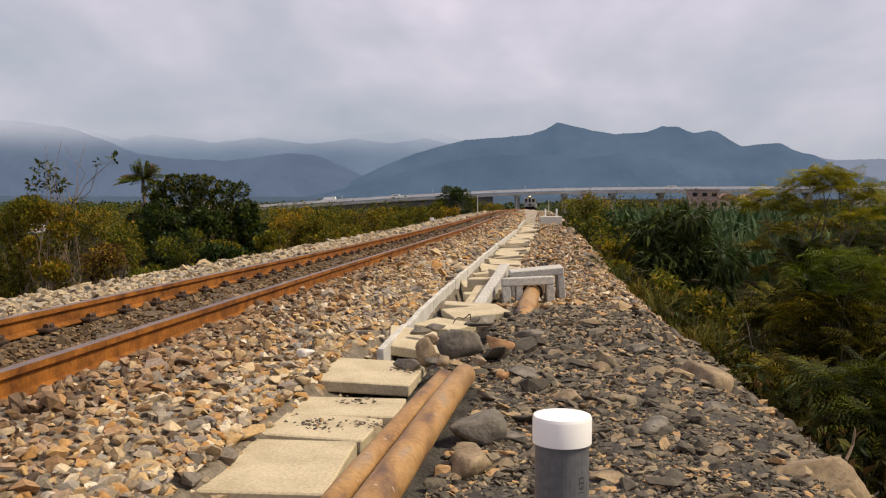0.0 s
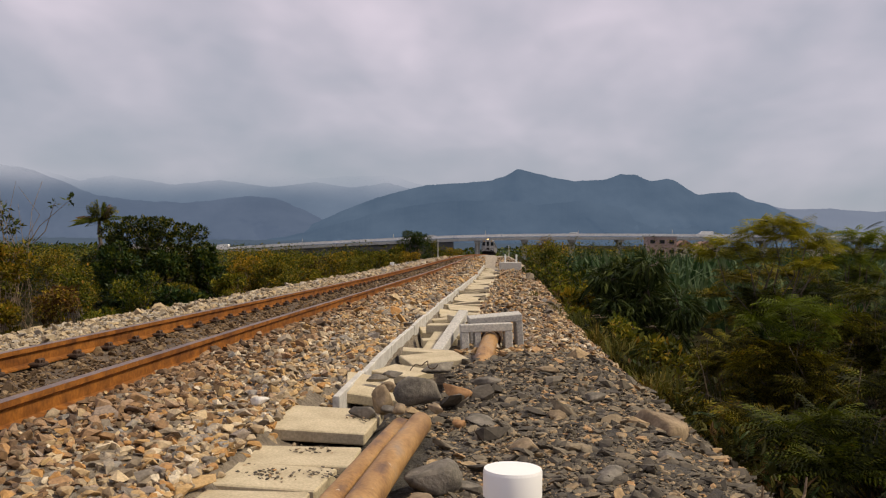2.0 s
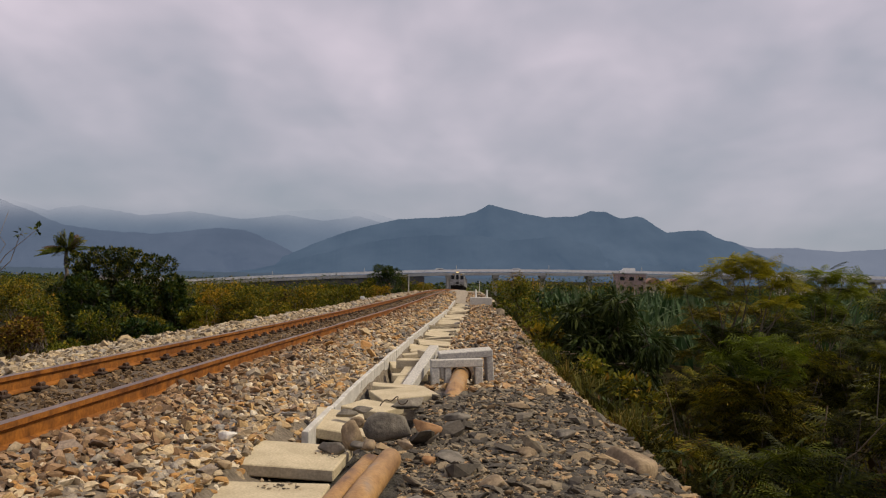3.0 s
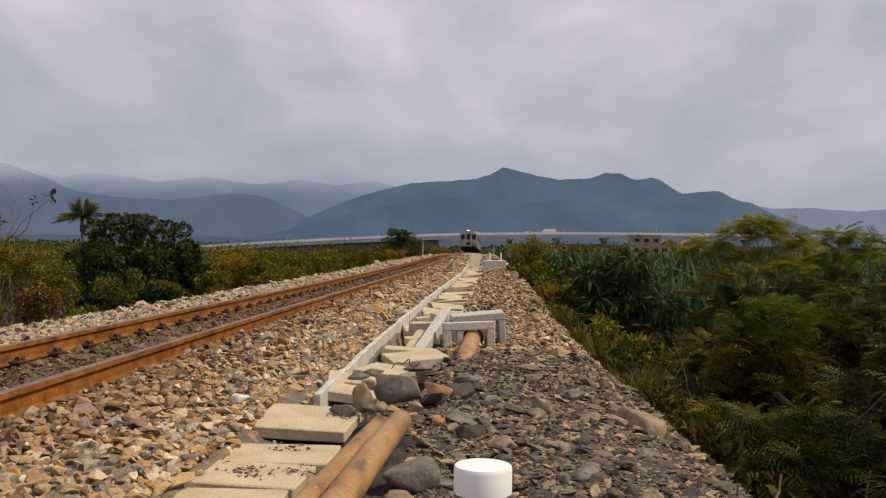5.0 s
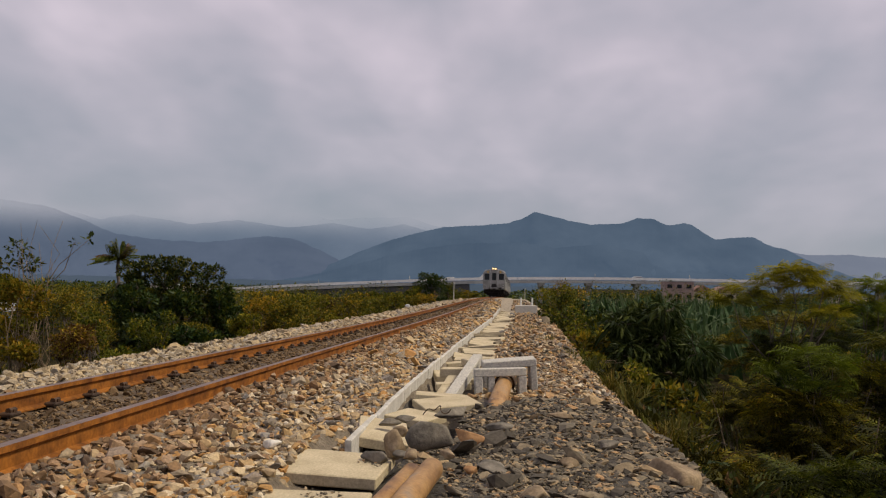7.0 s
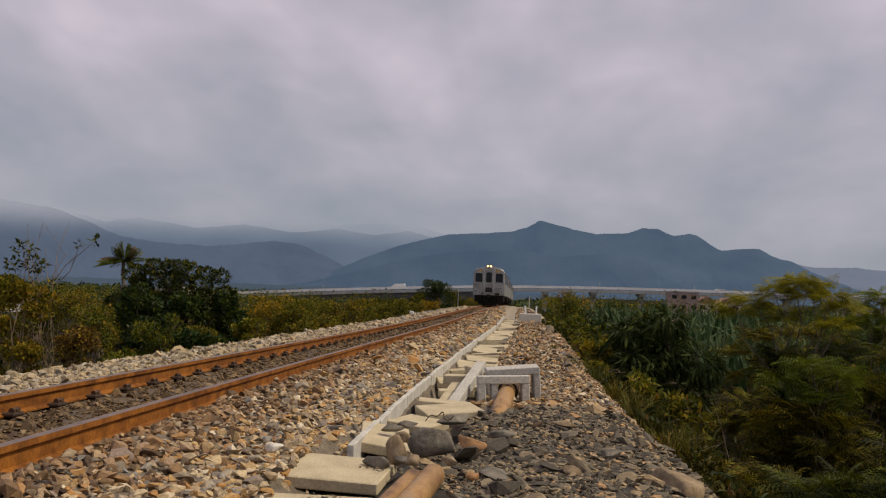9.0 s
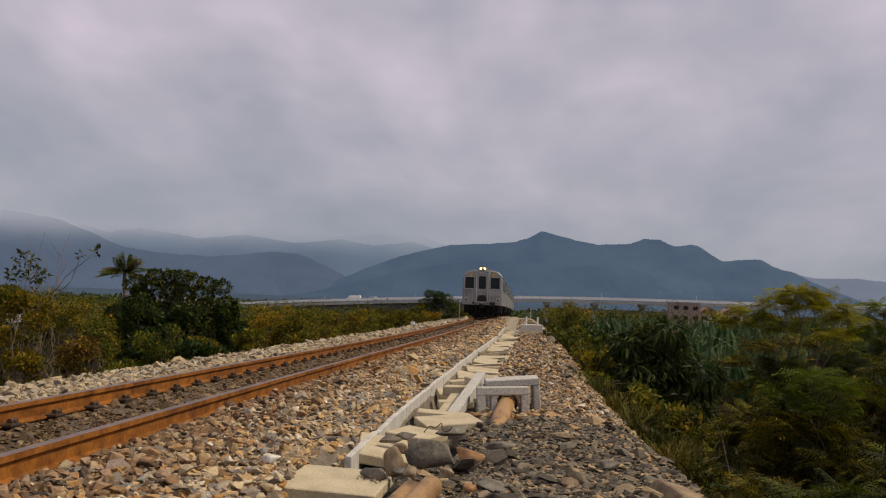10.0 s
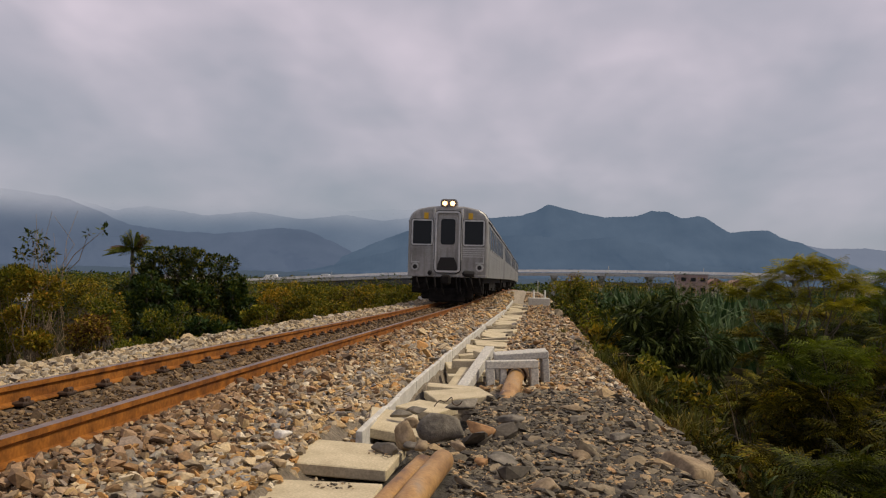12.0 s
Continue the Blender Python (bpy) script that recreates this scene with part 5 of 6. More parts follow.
def bush(x, y, top, w, kind, seed, n=1500, size=None, clumps=14):
    """A shrub whose highest leaves reach the height top."""
    rng = np.random.default_rng(seed)
    z = gz(x, y) - 0.03
    h = top - z
    r = max(0.18, min(w, h) * 0.30)
    if kind == "feather":
        clumps, r = 12, 0.26
    cl = clump_set(rng, w * 0.8, h * {"dark": 0.28, "feather": 0.58}.get(kind, 0.2), h - r * 0.8, clumps, r * 0.65, r)
    if kind == "feather":
        return feathery("leucaena_shrub", "feathery yellow-green shrub on the bank slope", "shrub", (x, y, z), cl, 44, size or 0.25, seed, "feathery shrubs on the slope", 0.025, 9, 0.42)
    if kind == "yellow":
        return plant("shrub", "yellowing leafy shrub with dry brown stems", "shrub", (x, y, z), cl, BROAD, n, size or 0.12, [LEAF_YELLOW, LEAF_GREEN], seed, 0.025, DRY_STEM, 0.2, 0.9, "shrubs along the line", 10, 3)
    if kind == "green":
        return plant("shrub", "dense green shrub beside the line", "shrub", (x, y, z), cl, BROAD, n, size or 0.13, [LEAF_GREEN, LEAF_YELLOW], seed, 0.03, BARK, 0.2, 0.9, "shrubs along the line", 4, 3)
    if kind == "dry":
        return plant("shrub", "half-dry brown shrub among green weeds", "shrub", (x, y, z), cl, BROAD, n, size or 0.10, [LEAF_DRY, LEAF_YELLOW], seed, 0.02, DRY_STEM, 0.1, 1.0, "shrubs along the line", 14, 3)
    return plant("tree", "dark broad-leaved tree with a dense crown", "tree", (x, y, z), cl, BROAD, n, size or 0.2, [LEAF_DARK, LEAF_GREEN], seed, 0.09, BARK, 0.2, 0.7, "dark broad-leaved trees", 0, 1)


# right-hand slope: feathery shrubs, nearest first
for i, (x, y, top, w, n) in enumerate([(2.5, 3.6, -0.80, 0.7, 900), (3.2, 5.2, -0.55, 0.9, 1500), (4.0, 6.4, -0.25, 1.0, 1900), (3.0, 7.6, -0.45, 0.9, 1500), (4.3, 8.6, 0.05, 1.1, 2000), (5.2, 9.2, 0.45, 1.2, 2200),
                                    (3.5, 10.6, -0.25, 1.0, 1600), (4.9, 11.6, 0.35, 1.2, 2000), (6.3, 11.5, 0.80, 1.3, 2200), (4.45, 14.2, 0.25, 1.1, 1500), (5.9, 14.8, 0.35, 1.2, 1500), (7.4, 14.5, 0.45, 1.3, 1700),
                                    (3.6, 13.5, -0.35, 0.9, 1300), (5.6, 18.5, 0.55, 1.3, 1600), (7.6, 19.0, 0.60, 1.4, 1600), (2.4, 9.2, -0.85, 0.7, 1000), (9.5, 19, 0.6, 1.5, 1500), (5.2, 7.0, -0.1, 1.1, 1800)]):
    bush(x, y, top, w, "feather", 100 + i, n)
for i, (x, y, top, w, kind, n) in enumerate([(2.3, 12.5, -0.95, 0.7, "dry", 900), (2.9, 16.0, -0.75, 0.9, "green", 1200), (2.6, 19.5, -0.60, 0.9, "yellow", 1200), (2.3, 24.0, -0.40, 0.8, "green", 1000), (2.7, 28.0, -0.15, 0.9, "yellow", 1000), (2.5, 33.0, 0.15, 1.0, "green", 1000),
                                          (2.6, 39.0, 0.55, 1.1, "green", 1100), (2.9, 46.0, 1.25, 1.3, "yellow", 1500), (4.6, 60.0, 0.9, 1.6, "green", 1000), (5.2, 70.0, 0.5, 1.7, "dark", 900), (5.8, 82.0, 0.3, 1.8, "green", 900), (6.4, 96.0, 0.0, 2.0, "green", 800), (6.9, 112.0, -0.2, 2.2, "dark", 800), (8.5, 64.0, 0.5, 2.0, "dark", 900), (10.0, 85.0, 0.4, 2.4, "dark", 900),  (3.5, 52.0, 1.3, 1.4, "dry", 1200), (4.0, 43.0, 0.4, 1.4, "dark", 900), (3.3, 4.2, -1.0, 0.8, "dry", 1300), (4.6, 5.2, -0.7, 1.0, "dry", 1500), (3.9, 8.2, -0.7, 1.0, "dry", 1500), (5.0, 8.0, -0.4, 1.0, "dark", 1500), (4.2, 12.4, -0.3, 1.0, "dark", 1500), (3.0, 9.8, -1.0, 0.8, "dry", 1200), (5.3, 12.8, 0.1, 1.0, "dry", 1300), 
                                          (3.6, 7.0, -1.2, 0.9, "dry", 900), (4.4, 10.0, -0.9, 1.1, "dry", 900), (3.8, 30.0, -0.1, 1.3, "dark", 1000), (5.2, 33.0, 0.15, 1.6, "dark", 1100), (6.5, 40.0, 0.3, 1.8, "dark", 1000), (1.75, 14.5, -0.75, 0.35, "green", 500), (1.9, 20.0, -0.65, 0.4, "yellow", 500), (1.9, 10.5, -0.95, 0.4, "green", 500)]):
    bush(x, y, top, w, kind, 200 + i, n)



def leucaena_tree(x, y, layers, seed, n):
    """An open crown: thin limbs that carry flat tiers of feathery leaves."""
    z = gz(x, y) - 0.03
    cl = [((dx, dy, h - z), r) for dx, dy, h, r in layers]
    return feathery("leucaena_tree", "slender feathery tree with an open yellow-green crown", "tree", (x, y, z), cl, 40, 0.24, seed, "feathery trees on the slope", 0.035, 2, 0.05, LEAF_YOUNG)


leucaena_tree(4.5, 14.2, [(-0.05, 0, 1.12, 0.17), (0.25, 0.1, 1.06, 0.18), (-0.35, 0.1, 0.98, 0.17), (0.5, 0, 0.95, 0.2), (-0.68, 0, 0.80, 0.17), (0.1, -0.1, 0.9, 0.2), (0.75, 0.1, 0.75, 0.18), (-0.85, 0.2, 0.62, 0.15), (-0.2, 0, 0.55, 0.2), (0.5, -0.2, 0.45, 0.25)], 901, 900)
leucaena_tree(6.1, 15.0, [(0, 0, 0.95, 0.2), (0.3, 0, 0.85, 0.2), (-0.4, 0.1, 0.78, 0.18), (0.55, 0.2, 0.62, 0.2), (-0.15, 0, 0.55, 0.22), (-0.6, 0, 0.45, 0.2)], 902, 650)
leucaena_tree(3.6, 10.8, [(0, 0, 0.05, 0.18), (0.3, 0, -0.08, 0.2), (-0.3, 0.1, -0.15, 0.18), (0.1, -0.2, -0.3, 0.2)], 903, 600)

# unseen taller trees, added to carry the thicket on and shade the slope
for i, (x, y, top) in enumerate([(3.9, 3.2, 0.6), (4.6, 4.6, 1.0), (5.5, 5.8, 1.3), (6.2, 7.2, 1.5), (7.2, 8.6, 1.6), (8.0, 10.2, 1.7), (6.6, 4.2, 1.9), (8.4, 6.4, 2.2), (9.4, 12.2, 1.6), (10.4, 14.5, 1.5)]):
    _z = gz(x, y) - 0.03
    _r = np.random.default_rng(950 + i)
    feathery("leucaena_tree", "unseen tall feathery tree added to shade the bank slope", "tree", (x, y, _z), clump_set(_r, 1.05, (top - _z) * 0.35, top - _z, 26, 0.25, 0.4), 34, 0.42, 950 + i, "feathery trees on the slope", 0.04, 3, 0.45)

# drooping dark mango on the slope
_r = np.random.default_rng(5)
plant("mango_tree", "dark mango tree with drooping narrow leaves and a leaning trunk", "tree", (4.15, 23.5, gz(4.15, 23.5)), clump_set(_r, 1.15, 0.9, 2.75, 20, 0.35, 0.55, (-0.25, 0)), LONG, 5200, 0.27, [LEAF_DARK, LEAF_DARK], 5, 0.10, BARK, -0.55, 0.5)

# left-hand side
for i, (x, y, top, w, kind, n) in enumerate([(-12.4, 21.5, 1.0, 1.1, "yellow", 3000), (-11.2, 20.6, 0.75, 1.0, "yellow", 2800), (-13.9, 22.5, 0.65, 1.1, "yellow", 2400), (-9.9, 20.4, -0.15, 0.9, "dry", 1500), (-9.3, 21.5, -0.55, 0.8, "green", 1300), (-10.6, 23.5, 0.0, 1.0, "green", 1500),
                                          (-15.3, 24.0, 0.4, 1.2, "green", 1500), (-10.8, 27.5, 0.05, 1.0, "green", 1300), (-8.6, 24.0, -0.95, 0.8, "yellow", 1000),
                                          (-13.4, 36.5, 0.35, 1.5, "dark", 2600), (-15.6, 37.8, 0.75, 1.3, "dark", 2600), (-14.4, 35.6, 0.9, 1.3, "dark", 2200), (-12.0, 38.0, 0.6, 0.9, "dark", 1500), (-16.6, 39.0, 1.2, 1.2, "dark", 1500),
                                          (-10.2, 36.0, -0.45, 1.0, "yellow", 1500), (-12.9, 27.5, 0.0, 1.0, "green", 1500), (-14.3, 30.5, 0.1, 1.1, "green", 1500), (-12.0, 31.0, -0.3, 1.1, "dark", 1500), (-11.4, 43.0, 0.15, 1.2, "yellow", 1200), (-10.6, 47.0, 0.1, 1.3, "green", 1200), (-10.9, 53.0, 0.25, 1.4, "yellow", 1200), (-9.8, 58.0, 0.0, 1.3, "green", 1000), (-9.9, 64.0, 0.1, 1.4, "green", 1000),
                                          (-9.2, 70.0, -0.1, 1.4, "yellow", 900), (-9.0, 77.0, 0.0, 1.5, "green", 900), (-8.4, 85.0, -0.2, 1.5, "green", 900), (-8.0, 95.0, -0.1, 1.6, "yellow", 800), (-7.9, 104.0, 2.45, 2.7, "dark", 3600), (-6.2, 108.0, 1.2, 1.5, "green", 800), (-9.5, 102.0, 1.0, 1.5, "green", 800),
                                          (-19.5, 33.0, 0.1, 1.6, "green", 1500), (-17.5, 29.0, 0.05, 1.4, "yellow", 1500), (-15.5, 43.5, -0.5, 1.5, "green", 1300), (-13.0, 44.0, -0.45, 1.5, "dark", 1300), (-18.0, 43.0, -0.4, 1.5, "dark", 1300), (-11.5, 33.5, -0.75, 1.2, "green", 1400), (-13.5, 33.0, -0.55, 1.3, "dark", 1500), (-15.8, 34.5, -0.4, 1.3, "green", 1400), (-10.0, 29.5, -0.7, 1.1, "dark", 1400),  (-20.5, 42.0, 0.45, 1.8, "green", 1500), (-24.5, 47.0, 0.4, 2.0, "dark", 1200), (-18.5, 47.0, 0.2, 1.8, "green", 1300), (-27.5, 52.0, 0.6, 2.2, "green", 1200), (-14.5, 50.0, 0.1, 1.7, "green", 1200), (-16.0, 60.0, 0.3, 2.0, "green", 1000), (-9.0, 40.0, -0.75, 1.1, "green", 1000), (-8.4, 48.0, -0.65, 1.1, "yellow", 900), (-7.9, 57.0, -0.6, 1.2, "green", 900), (-6.0, 125, 0.1, 1.8, "green", 700), (-5.0, 140, 0.2, 2.0, "yellow", 700), (-8, 150, 0.3, 2.2, "dark", 700)]):
    bush(x, y, top, w, kind, 300 + i, int(n * 2.4), size={"dark": 0.15}.get(kind, 0.08 + 0.0011 * max(0, y - 20)), clumps=18)
_r = np.random.default_rng(44)
_crown = [((-2.1 + 0.55 * i + _r.normal() * 0.08, _r.normal() * 0.7, 3.58 + 0.36 * math.sin(0.42 * i) + _r.normal() * 0.12), _r.uniform(0.36, 0.5)) for i in range(8)]
_crown += [((-1.7 + 0.7 * i, _r.normal() * 0.6, 3.15 + 0.15 * math.sin(i) + _r.normal() * 0.1), _r.uniform(0.38, 0.5)) for i in range(6)]
_crown += [((-1.5 + 0.62 * i, _r.normal() * 0.6, 2.5 + _r.normal() * 0.12), _r.uniform(0.36, 0.5)) for i in range(6)]
_crown += [((-2.9 + 0.55 * i, _r.normal() * 0.5, 2.3 + 0.2 * math.sin(2 * i)), _r.uniform(0.36, 0.5)) for i in range(5)]
_crown += [((0.7 + 0.5 * i, _r.normal() * 0.5, 1.9 + 0.2 * math.cos(2 * i)), _r.uniform(0.3, 0.42)) for i in range(3)]
plant("spreading_tree", "dark broad-leaved tree with spreading tiers of rounded clumps", "tree", (-14.1, 38.2, gz(-14.1, 38.2) - 0.05), _crown, BROAD, 12500, 0.135, [LEAF_DARK, LEAF_GREEN], 44, 0.10, BARK, 0.25, 0.7, "dark broad-leaved trees", 0, 2, 0.6)
_r = np.random.default_rng(31)
for i, y in enumerate(np.arange(41.0, 128.0, 2.9)):
    y = float(y + _r.uniform(-1, 1))
    o = -6.9 - _r.uniform(0, 3.6) - 0.02 * y
    bush(float(track_x(y)) + o, y, float(_r.uniform(-0.7, 0.0) + 0.55 * max(0.0, (75 - y) / 35)), float(_r.uniform(1.1, 1.8)), ("yellow", "green", "dry", "green", "yellow")[int(_r.integers(0, 5))], 700 + i, 2400, 0.085 + 0.0013 * (y - 20), 16)
bush(-35.2, 90.0, -0.1, 2.4, "dark", 760, 3000, 0.3, 18)
_r = np.random.default_rng(9)
plant("tall_shrub", "tall sparse shrub with bare twigs and few leaves", "shrub", (-12.0, 22.3, gz(-12.0, 22.3)), [((-0.35, 0, 4.0), 0.26), ((-0.1, 0.2, 3.6), 0.24), ((-0.65, 0.1, 3.6), 0.2), ((-0.75, 0.1, 3.1), 0.18), ((0.55, 0, 3.1), 0.16), ((1.05, 0.2, 4.15), 0.10), ((1.45, 0.2, 4.25), 0.12), ((-0.4, -0.2, 3.0), 0.3), ((0.1, 0, 2.7), 0.3)],
      BROAD, 520, 0.13, [LEAF_DARK, LEAF_GREEN], 9, 0.035, DRY_STEM, 0.2, 0.8, "", 26, 2)


def palm(x, y, top, seed):
    rng = np.random.default_rng(seed)
    z = gz(x, y)
    h = top - z - 0.5
    ob = new("palm_tree")
    bm = bmesh.new()
    add_limb(bm, (0, 0, 0), (0.15, 0, h), 0.16, 0.10, rng, 6, 0.05)
    part("trunk", bm, BARK, ob)
    for k in range(32):
        a, e = k * 2.4, rng.uniform(-0.3, 1.5)
        v, f = [], []
        L, n = 1.75 * rng.uniform(0.85, 1.1), 26
        for i in range(n):
            t = (i + 1) / n
            r_, zz = L * t * math.cos(e) * (1 - 0.12 * t), L * t * math.sin(e) - 0.34 * L * t * t
            ln = 0.55 * math.sin(math.pi * min(1, 0.15 + 0.85 * t)) + 0.08
            for s in (-1, 1):
                b = len(v)
                v += [(r_, 0, zz), (r_ + 0.03, 0, zz), (r_ + 0.22, s * ln * 0.42, zz - 0.42 * ln), (r_ + 0.19, s * ln * 0.42, zz - 0.44 * ln)]
                f.append((b, b + 1, b + 2, b + 3))
        V = np.array(v) @ np.array([[math.cos(a), math.sin(a), 0], [-math.sin(a), math.cos(a), 0], [0, 0, 1]]) + [0.15, 0, h]
        fr = mesh_of("frond", V, np.array(f), [LEAF_DRY if k % 6 == 5 else LEAF_GREEN])
        fr.parent = ob
    ob.matrix_basis = pose(x, y, z)
    tagged(ob, "coconut-like palm with drooping olive fronds", "palm tree")


palm(-23.6, 54.0, 2.5, 3)


def build_stuff():
    rng = np.random.default_rng(77)
    # cane field
    n = 15000
    y = 26 + 110 * rng.uniform(0, 1, n) ** 1.5
    x = 5.5 + (8 + 0.75 * y) * rng.uniform(0, 1, n)
    s = rng.uniform(1.5, 2.3, n) * np.where(y < 40, 0.9, 1.15)
    z = field_z(y) + rng.uniform(0.0, 0.75, n)
    k = (x > 9 - 0.1 * y) & ~((y < 34) & (x < 8))
    tur = random_turns(n, 0.35, rng) * (s * [1.0])[:, None, None] * np.array([1.7, 1, 1])
    ob = scatter("cane_field", BLADES, rng.integers(0, 3, n)[k], tur[k], np.stack([x, y, z], -1)[k], [LEAF_CANE])
    tagged(ob, "tall blue-green cane crop on the plain", "crop field", kind="stuff")
    # undergrowth on both slopes and the field edges
    n = 42000
    y = 1.0 + 70 * rng.uniform(0, 1, n) ** 1.7
    side = rng.random(n) < 0.62
    o = np.where(side, 4.6 + 4.2 * rng.uniform(0, 1, n) ** 0.8, -3.4 - 8 * rng.uniform(0, 1, n))
    x = track_x(y) + o
    z = ground_z(x, y) - 0.02
    s = rng.uniform(0.04, 0.11, n) * (1 + y / 18)
    which = rng.integers(0, 4, n)
    d = rng.normal(size=(n, 3)) * 0.7 + [0, 0, 1.0]
    tur = facing_turns(d / np.linalg.norm(d, axis=1, keepdims=True), rng, 0.3, 0.5) * s[:, None, None]
    k = (x > -0.7 * y - 1) & (np.abs(o) > 3.3)
    # mostly leaves in the painted shade colour
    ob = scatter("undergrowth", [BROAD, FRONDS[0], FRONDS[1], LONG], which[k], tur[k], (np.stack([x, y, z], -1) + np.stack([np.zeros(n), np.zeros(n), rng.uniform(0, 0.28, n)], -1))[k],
                 [LEAF_SHADED, LEAF_DARK, LEAF_DRY, LEAF_FEATHER], rng.choice(4, n, p=[0.72, 0.16, 0.10, 0.02])[k])
    tagged(ob, "tangled weeds and dry litter on the slopes", "undergrowth", kind="stuff")
    # tree line beyond the viaduct
    n = 16000
    y = rng.uniform(300, 430, n)
    x = rng.uniform(-0.8, 0.8, n) * y
    bump = np.array([noise.noise(Vector((a * 0.045, b * 0.03, 9.0))) for a, b in zip(x, y)])
    z = field_z(y) + rng.uniform(0.0, 1.0, n) ** 0.6 * (3.4 + 1.6 * bump)
    ob = scatter("far_tree_line", [BROAD], np.zeros(n, int), random_turns(n, 1.2, rng) * rng.uniform(1.0, 2.2, n)[:, None, None], np.stack([x, y, z], -1), [LEAF_GREEN, LEAF_DARK], rng.choice(2, n))
    tagged(ob, "dark line of trees beyond the viaduct", "woods", kind="stuff")
    # far woods in front of the viaduct
    n = 60000
    y = rng.uniform(62, 278, n)
    x = rng.uniform(-0.62, 0.62, n) * y + 3
    bump = np.array([noise.noise(Vector((a * 0.11, b * 0.06, 3.0))) for a, b in zip(x, y)])
    z = field_z(y) + rng.uniform(0.0, 1.0, n) ** 0.6 * (2.0 + 3.6 * np.clip(bump, -0.35, 0.6) + np.clip((y - 110) / 60, 0, 1) * (0.6 + 2.1 * (x > 4)))
    s = rng.uniform(0.22, 0.45, n) * (0.5 + y / 220)
    k = (np.abs(x - track_x(y)) > 7) & ((x < 0) | (y > 125))
    ob = scatter("far_woods", [BROAD, LONG], rng.integers(0, 2, n)[k], random_turns(n, 1.2, rng)[k] * s[k, None, None], np.stack([x, y, z], -1)[k], [LEAF_GREEN, LEAF_DARK, LEAF_YELLOW], rng.choice(3, n, p=[0.5, 0.3, 0.2])[k])
    tagged(ob, "dark scrub and woods on the far plain", "woods", kind="stuff")


build_stuff()


def grass_tuft(x, y, h, n, seed, label="clump of green and straw-coloured grass"):
    rng = np.random.default_rng(seed)
    p = np.stack([rng.normal(0, 0.10, n), rng.normal(0, 0.10, n), np.zeros(n)], -1)
    tur = random_turns(n, 0.45, rng) * (h * rng.uniform(0.5, 1.1, n))[:, None, None]
    ob = scatter("grass_clump", BLADES, rng.integers(0, 3, n), tur, p, [LEAF_GRASS])
    ob.matrix_basis = pose(x, y, gz(x, y) - 0.02)
    tagged(ob, label, "grass", "grass clumps on the bank", "stuff")


for i, (x, y, h, n) in enumerate([(1.75, 11.8, 0.45, 160), (2.0, 12.6, 0.5, 160), (1.65, 13.2, 0.4, 120), (2.2, 11.2, 0.5, 140), (1.55, 16.0, 0.3, 90), (1.35, 18.0, 0.22, 70), (1.2, 22.0, 0.22, 60), (0.95, 17.0, 0.12, 40), (-5.15, 10.0, 0.10, 60), (-5.0, 10.5, 0.09, 60), (-5.25, 9.6, 0.1, 50), (1.0, 28.0, 0.2, 60), (1.7, 9.0, 0.35, 100), (1.8, 4.0, 0.3, 80)]):
    grass_tuft(x, y, h, n, 500 + i)


def dry_stick(a, b, r, seed):
    bm = bmesh.new()
    rng = np.random.default_rng(seed)
    add_limb(bm, (0, 0, 0), Vector(b) - Vector(a), r, r * 0.4, rng, 4, 0.15)
    ob = link_mesh("dry_stick", bm, DRY_STEM)
    ob.matrix_basis = pose(*a)
    tagged(ob, "bare bleached dry stick standing in the weeds", "stick", "dry sticks on the slope")


for i, (a, b) in enumerate([((1.45, 4.3, -0.62), (1.55, 4.35, -0.32)), ((1.38, 4.4, -0.6), (1.36, 4.4, -0.38)), ((3.0, 8.0, -1.5), (3.6, 7.6, -0.35)), ((3.9, 9.0, -1.8), (3.7, 9.0, -0.4)), ((4.4, 6.5, -1.9), (3.9, 6.2, -0.5)), ((2.6, 6.0, -1.6), (2.7, 6.0, -0.7)), ((3.1, 12.0, -1.7), (2.75, 11.8, -0.6)), ((3.4, 5.2, -1.9), (3.5, 5.3, -0.75))]):
    dry_stick(a, b, 0.012, i)


# ---- lineside and distant buildings ----
def anchor_block():
    ob = new("concrete_foundation")
    part("block", box((1.05, 0.8, 0.55), (0, 0, -0.275), bevel=0.02, wobble=0.01), CONCRETE_GREY, ob)
    for x in (-0.25, 0.3):
        part("stub_post", tube((x, 0.1, 0), (x, 0.1, 0.38), 0.04, sides=8), WHITE_PAINT, ob)
    ob.matrix_basis = pose(1.25, 44.6, -0.16, 0, 0, 2)
    tagged(ob, "grey concrete foundation block with two stub posts", "foundation")


anchor_block()


def marker(x, y, h, w, label):
    ob = link_mesh("marker_post", box((w, w * 0.6, h + 0.3), (0, 0, (h - 0.3) / 2), bevel=0.02), WHITE_PAINT)
    ob.matrix_basis = pose(x, y, gz(x, y))
    tagged(ob, label, "marker post")


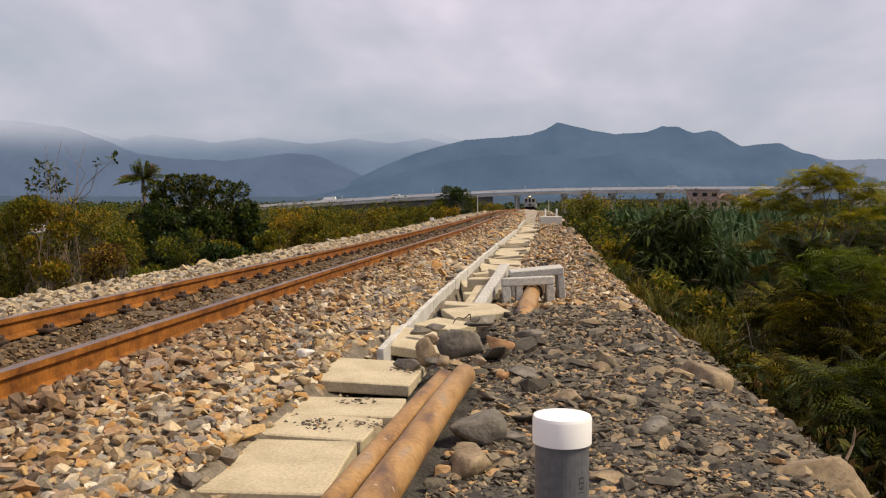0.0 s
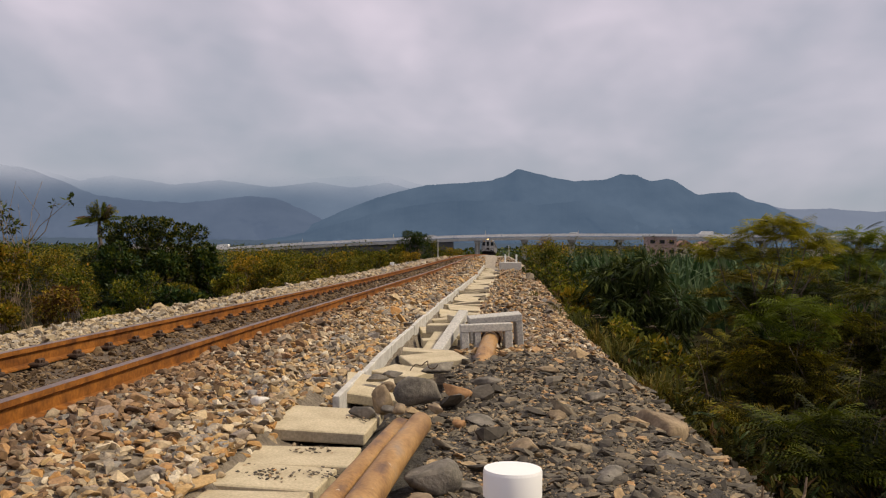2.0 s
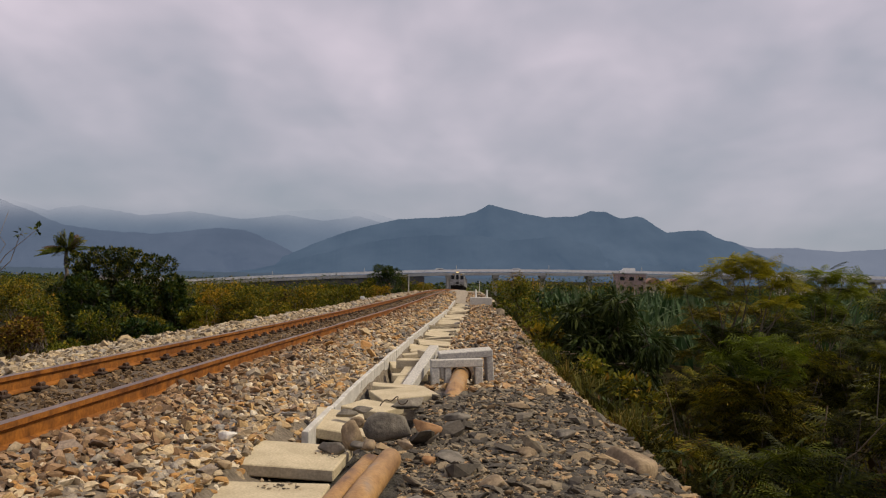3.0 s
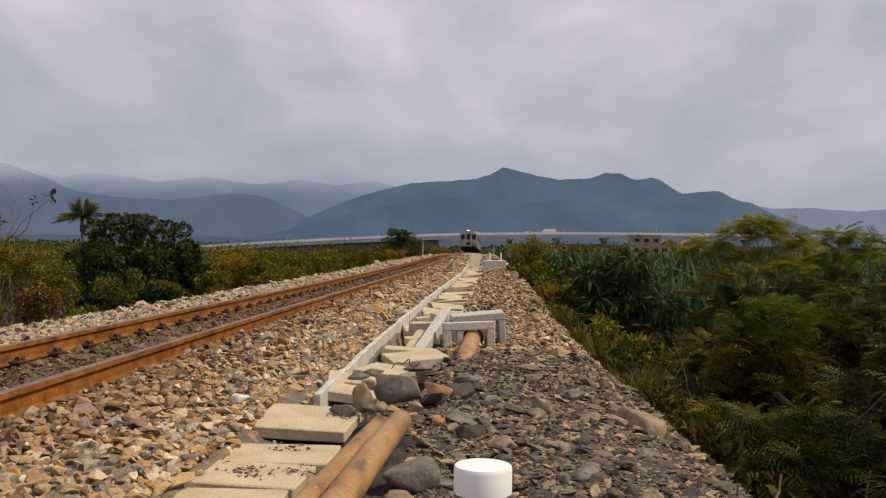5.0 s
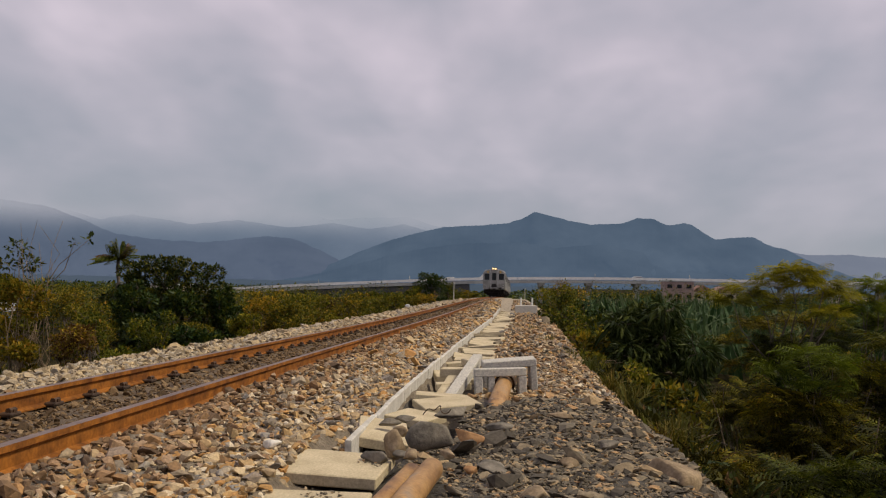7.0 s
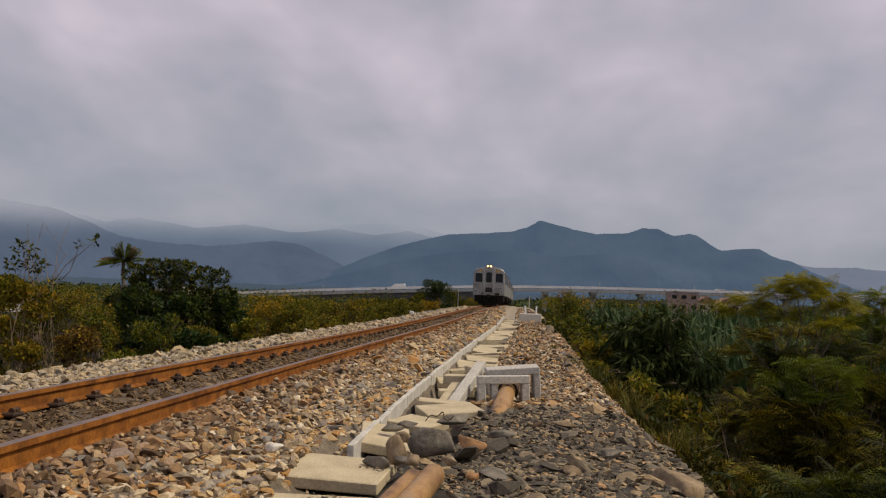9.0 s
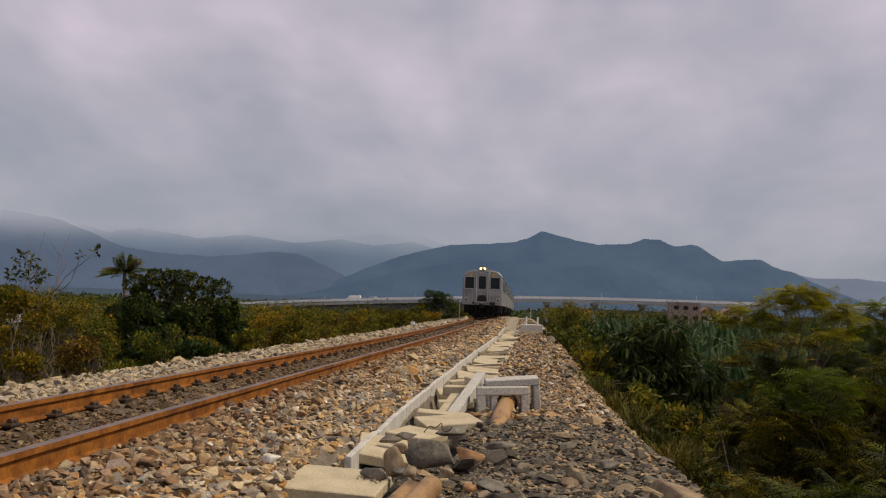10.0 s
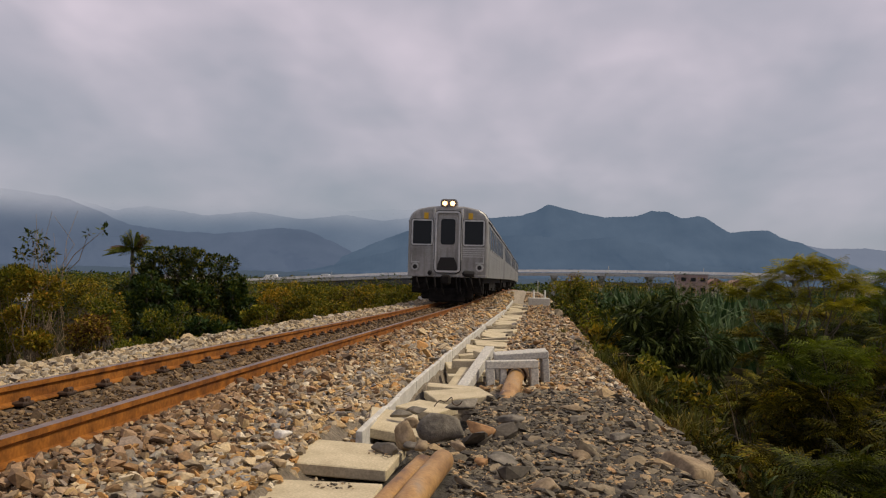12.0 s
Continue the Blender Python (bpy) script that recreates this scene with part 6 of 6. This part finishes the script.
def line_pole(x, y, h, r, arm):
    ob = new("line_pole")
    z = gz(x, y)
    part("pole", tube((0, 0, 0), (0, 0, h), r, r * 0.7, 8), CONCRETE_GREY, ob)
    if arm:
        part("arm", box((0.5, 0.06, 0.06), (0.1, 0, h - 0.25)), CONCRETE_GREY, ob)
    ob.matrix_basis = pose(x, y, z - 0.1)
    tagged(ob, "thin grey lineside pole", "pole", "lineside poles")


marker(-4.95, 48.0, 0.34, 0.22, "short white lineside marker on the ballast edge")
line_pole(-4.6, 88.0, 2.2, 0.05, False)
line_pole(-1.6, 175.0, 2.6, 0.07, False)
line_pole(3.9, 150.0, 2.0, 0.06, False)


def plain_building(name, label, x, y, w, d, top, gable, wall_mat, roof_mat, cols, rows):
    ob = new(name)
    z0 = float(field_z(y)) - 0.2
    h = top - z0
    eave = h - (1.6 if gable else 0)
    part("wall", box((w, d, eave), (0, 0, eave / 2)), wall_mat, ob)
    if gable:
        bm = add_prism(bmesh.new(), [(-w / 2 - 0.4, eave + 0.003), (w / 2 + 0.4, eave + 0.003), (0.0, h)], -d / 2 - 0.4, d / 2 + 0.4)
        part("roof", bm, roof_mat, ob)
    else:
        part("roof", box((w + 0.3, d + 0.3, 0.3), (0, 0, eave + 0.153)), roof_mat, ob)
    for r in range(rows):
        for c in range(cols):
            part("window", box((w / cols * 0.5, 0.08, 0.9), (-w / 2 + w / cols * (c + 0.5), -d / 2 - 0.02, eave - 1.1 - r * 2.4)), GLASS_DARK, ob)
    ob.matrix_basis = pose(x, y, z0)
    tagged(ob, label, "building", "houses near the viaduct")


plain_building("apartment_block", "faded pink flat-roofed block below the viaduct", 43.5, 228, 7.0, 6, 2.6, False, PINK_WALL, DECK, 3, 2)
plain_building("house", "cream house with a brown gabled roof", 53.5, 225, 5.6, 7, 1.75, True, PLASTER, TILE, 2, 1)
plain_building("house", "low house with a brown gabled roof", 49.3, 229, 5.0, 7, 1.9, True, PLASTER, TILE, 2, 1)
plain_building("house", "small house with a pale gabled roof", 86, 232, 7.0, 7, 1.2, True, PLASTER, DECK, 2, 1)
plain_building("shed", "low field shed with a blue sheet wall", -19.5, 33.5, 0.9, 1.2, -0.6, False, CLOTH_BLUE, DECK, 1, 1)
plain_building("house", "pale house among trees on the plain", -58, 150, 9.0, 8, -0.4, False, PLASTER, DECK, 3, 1)


motions()
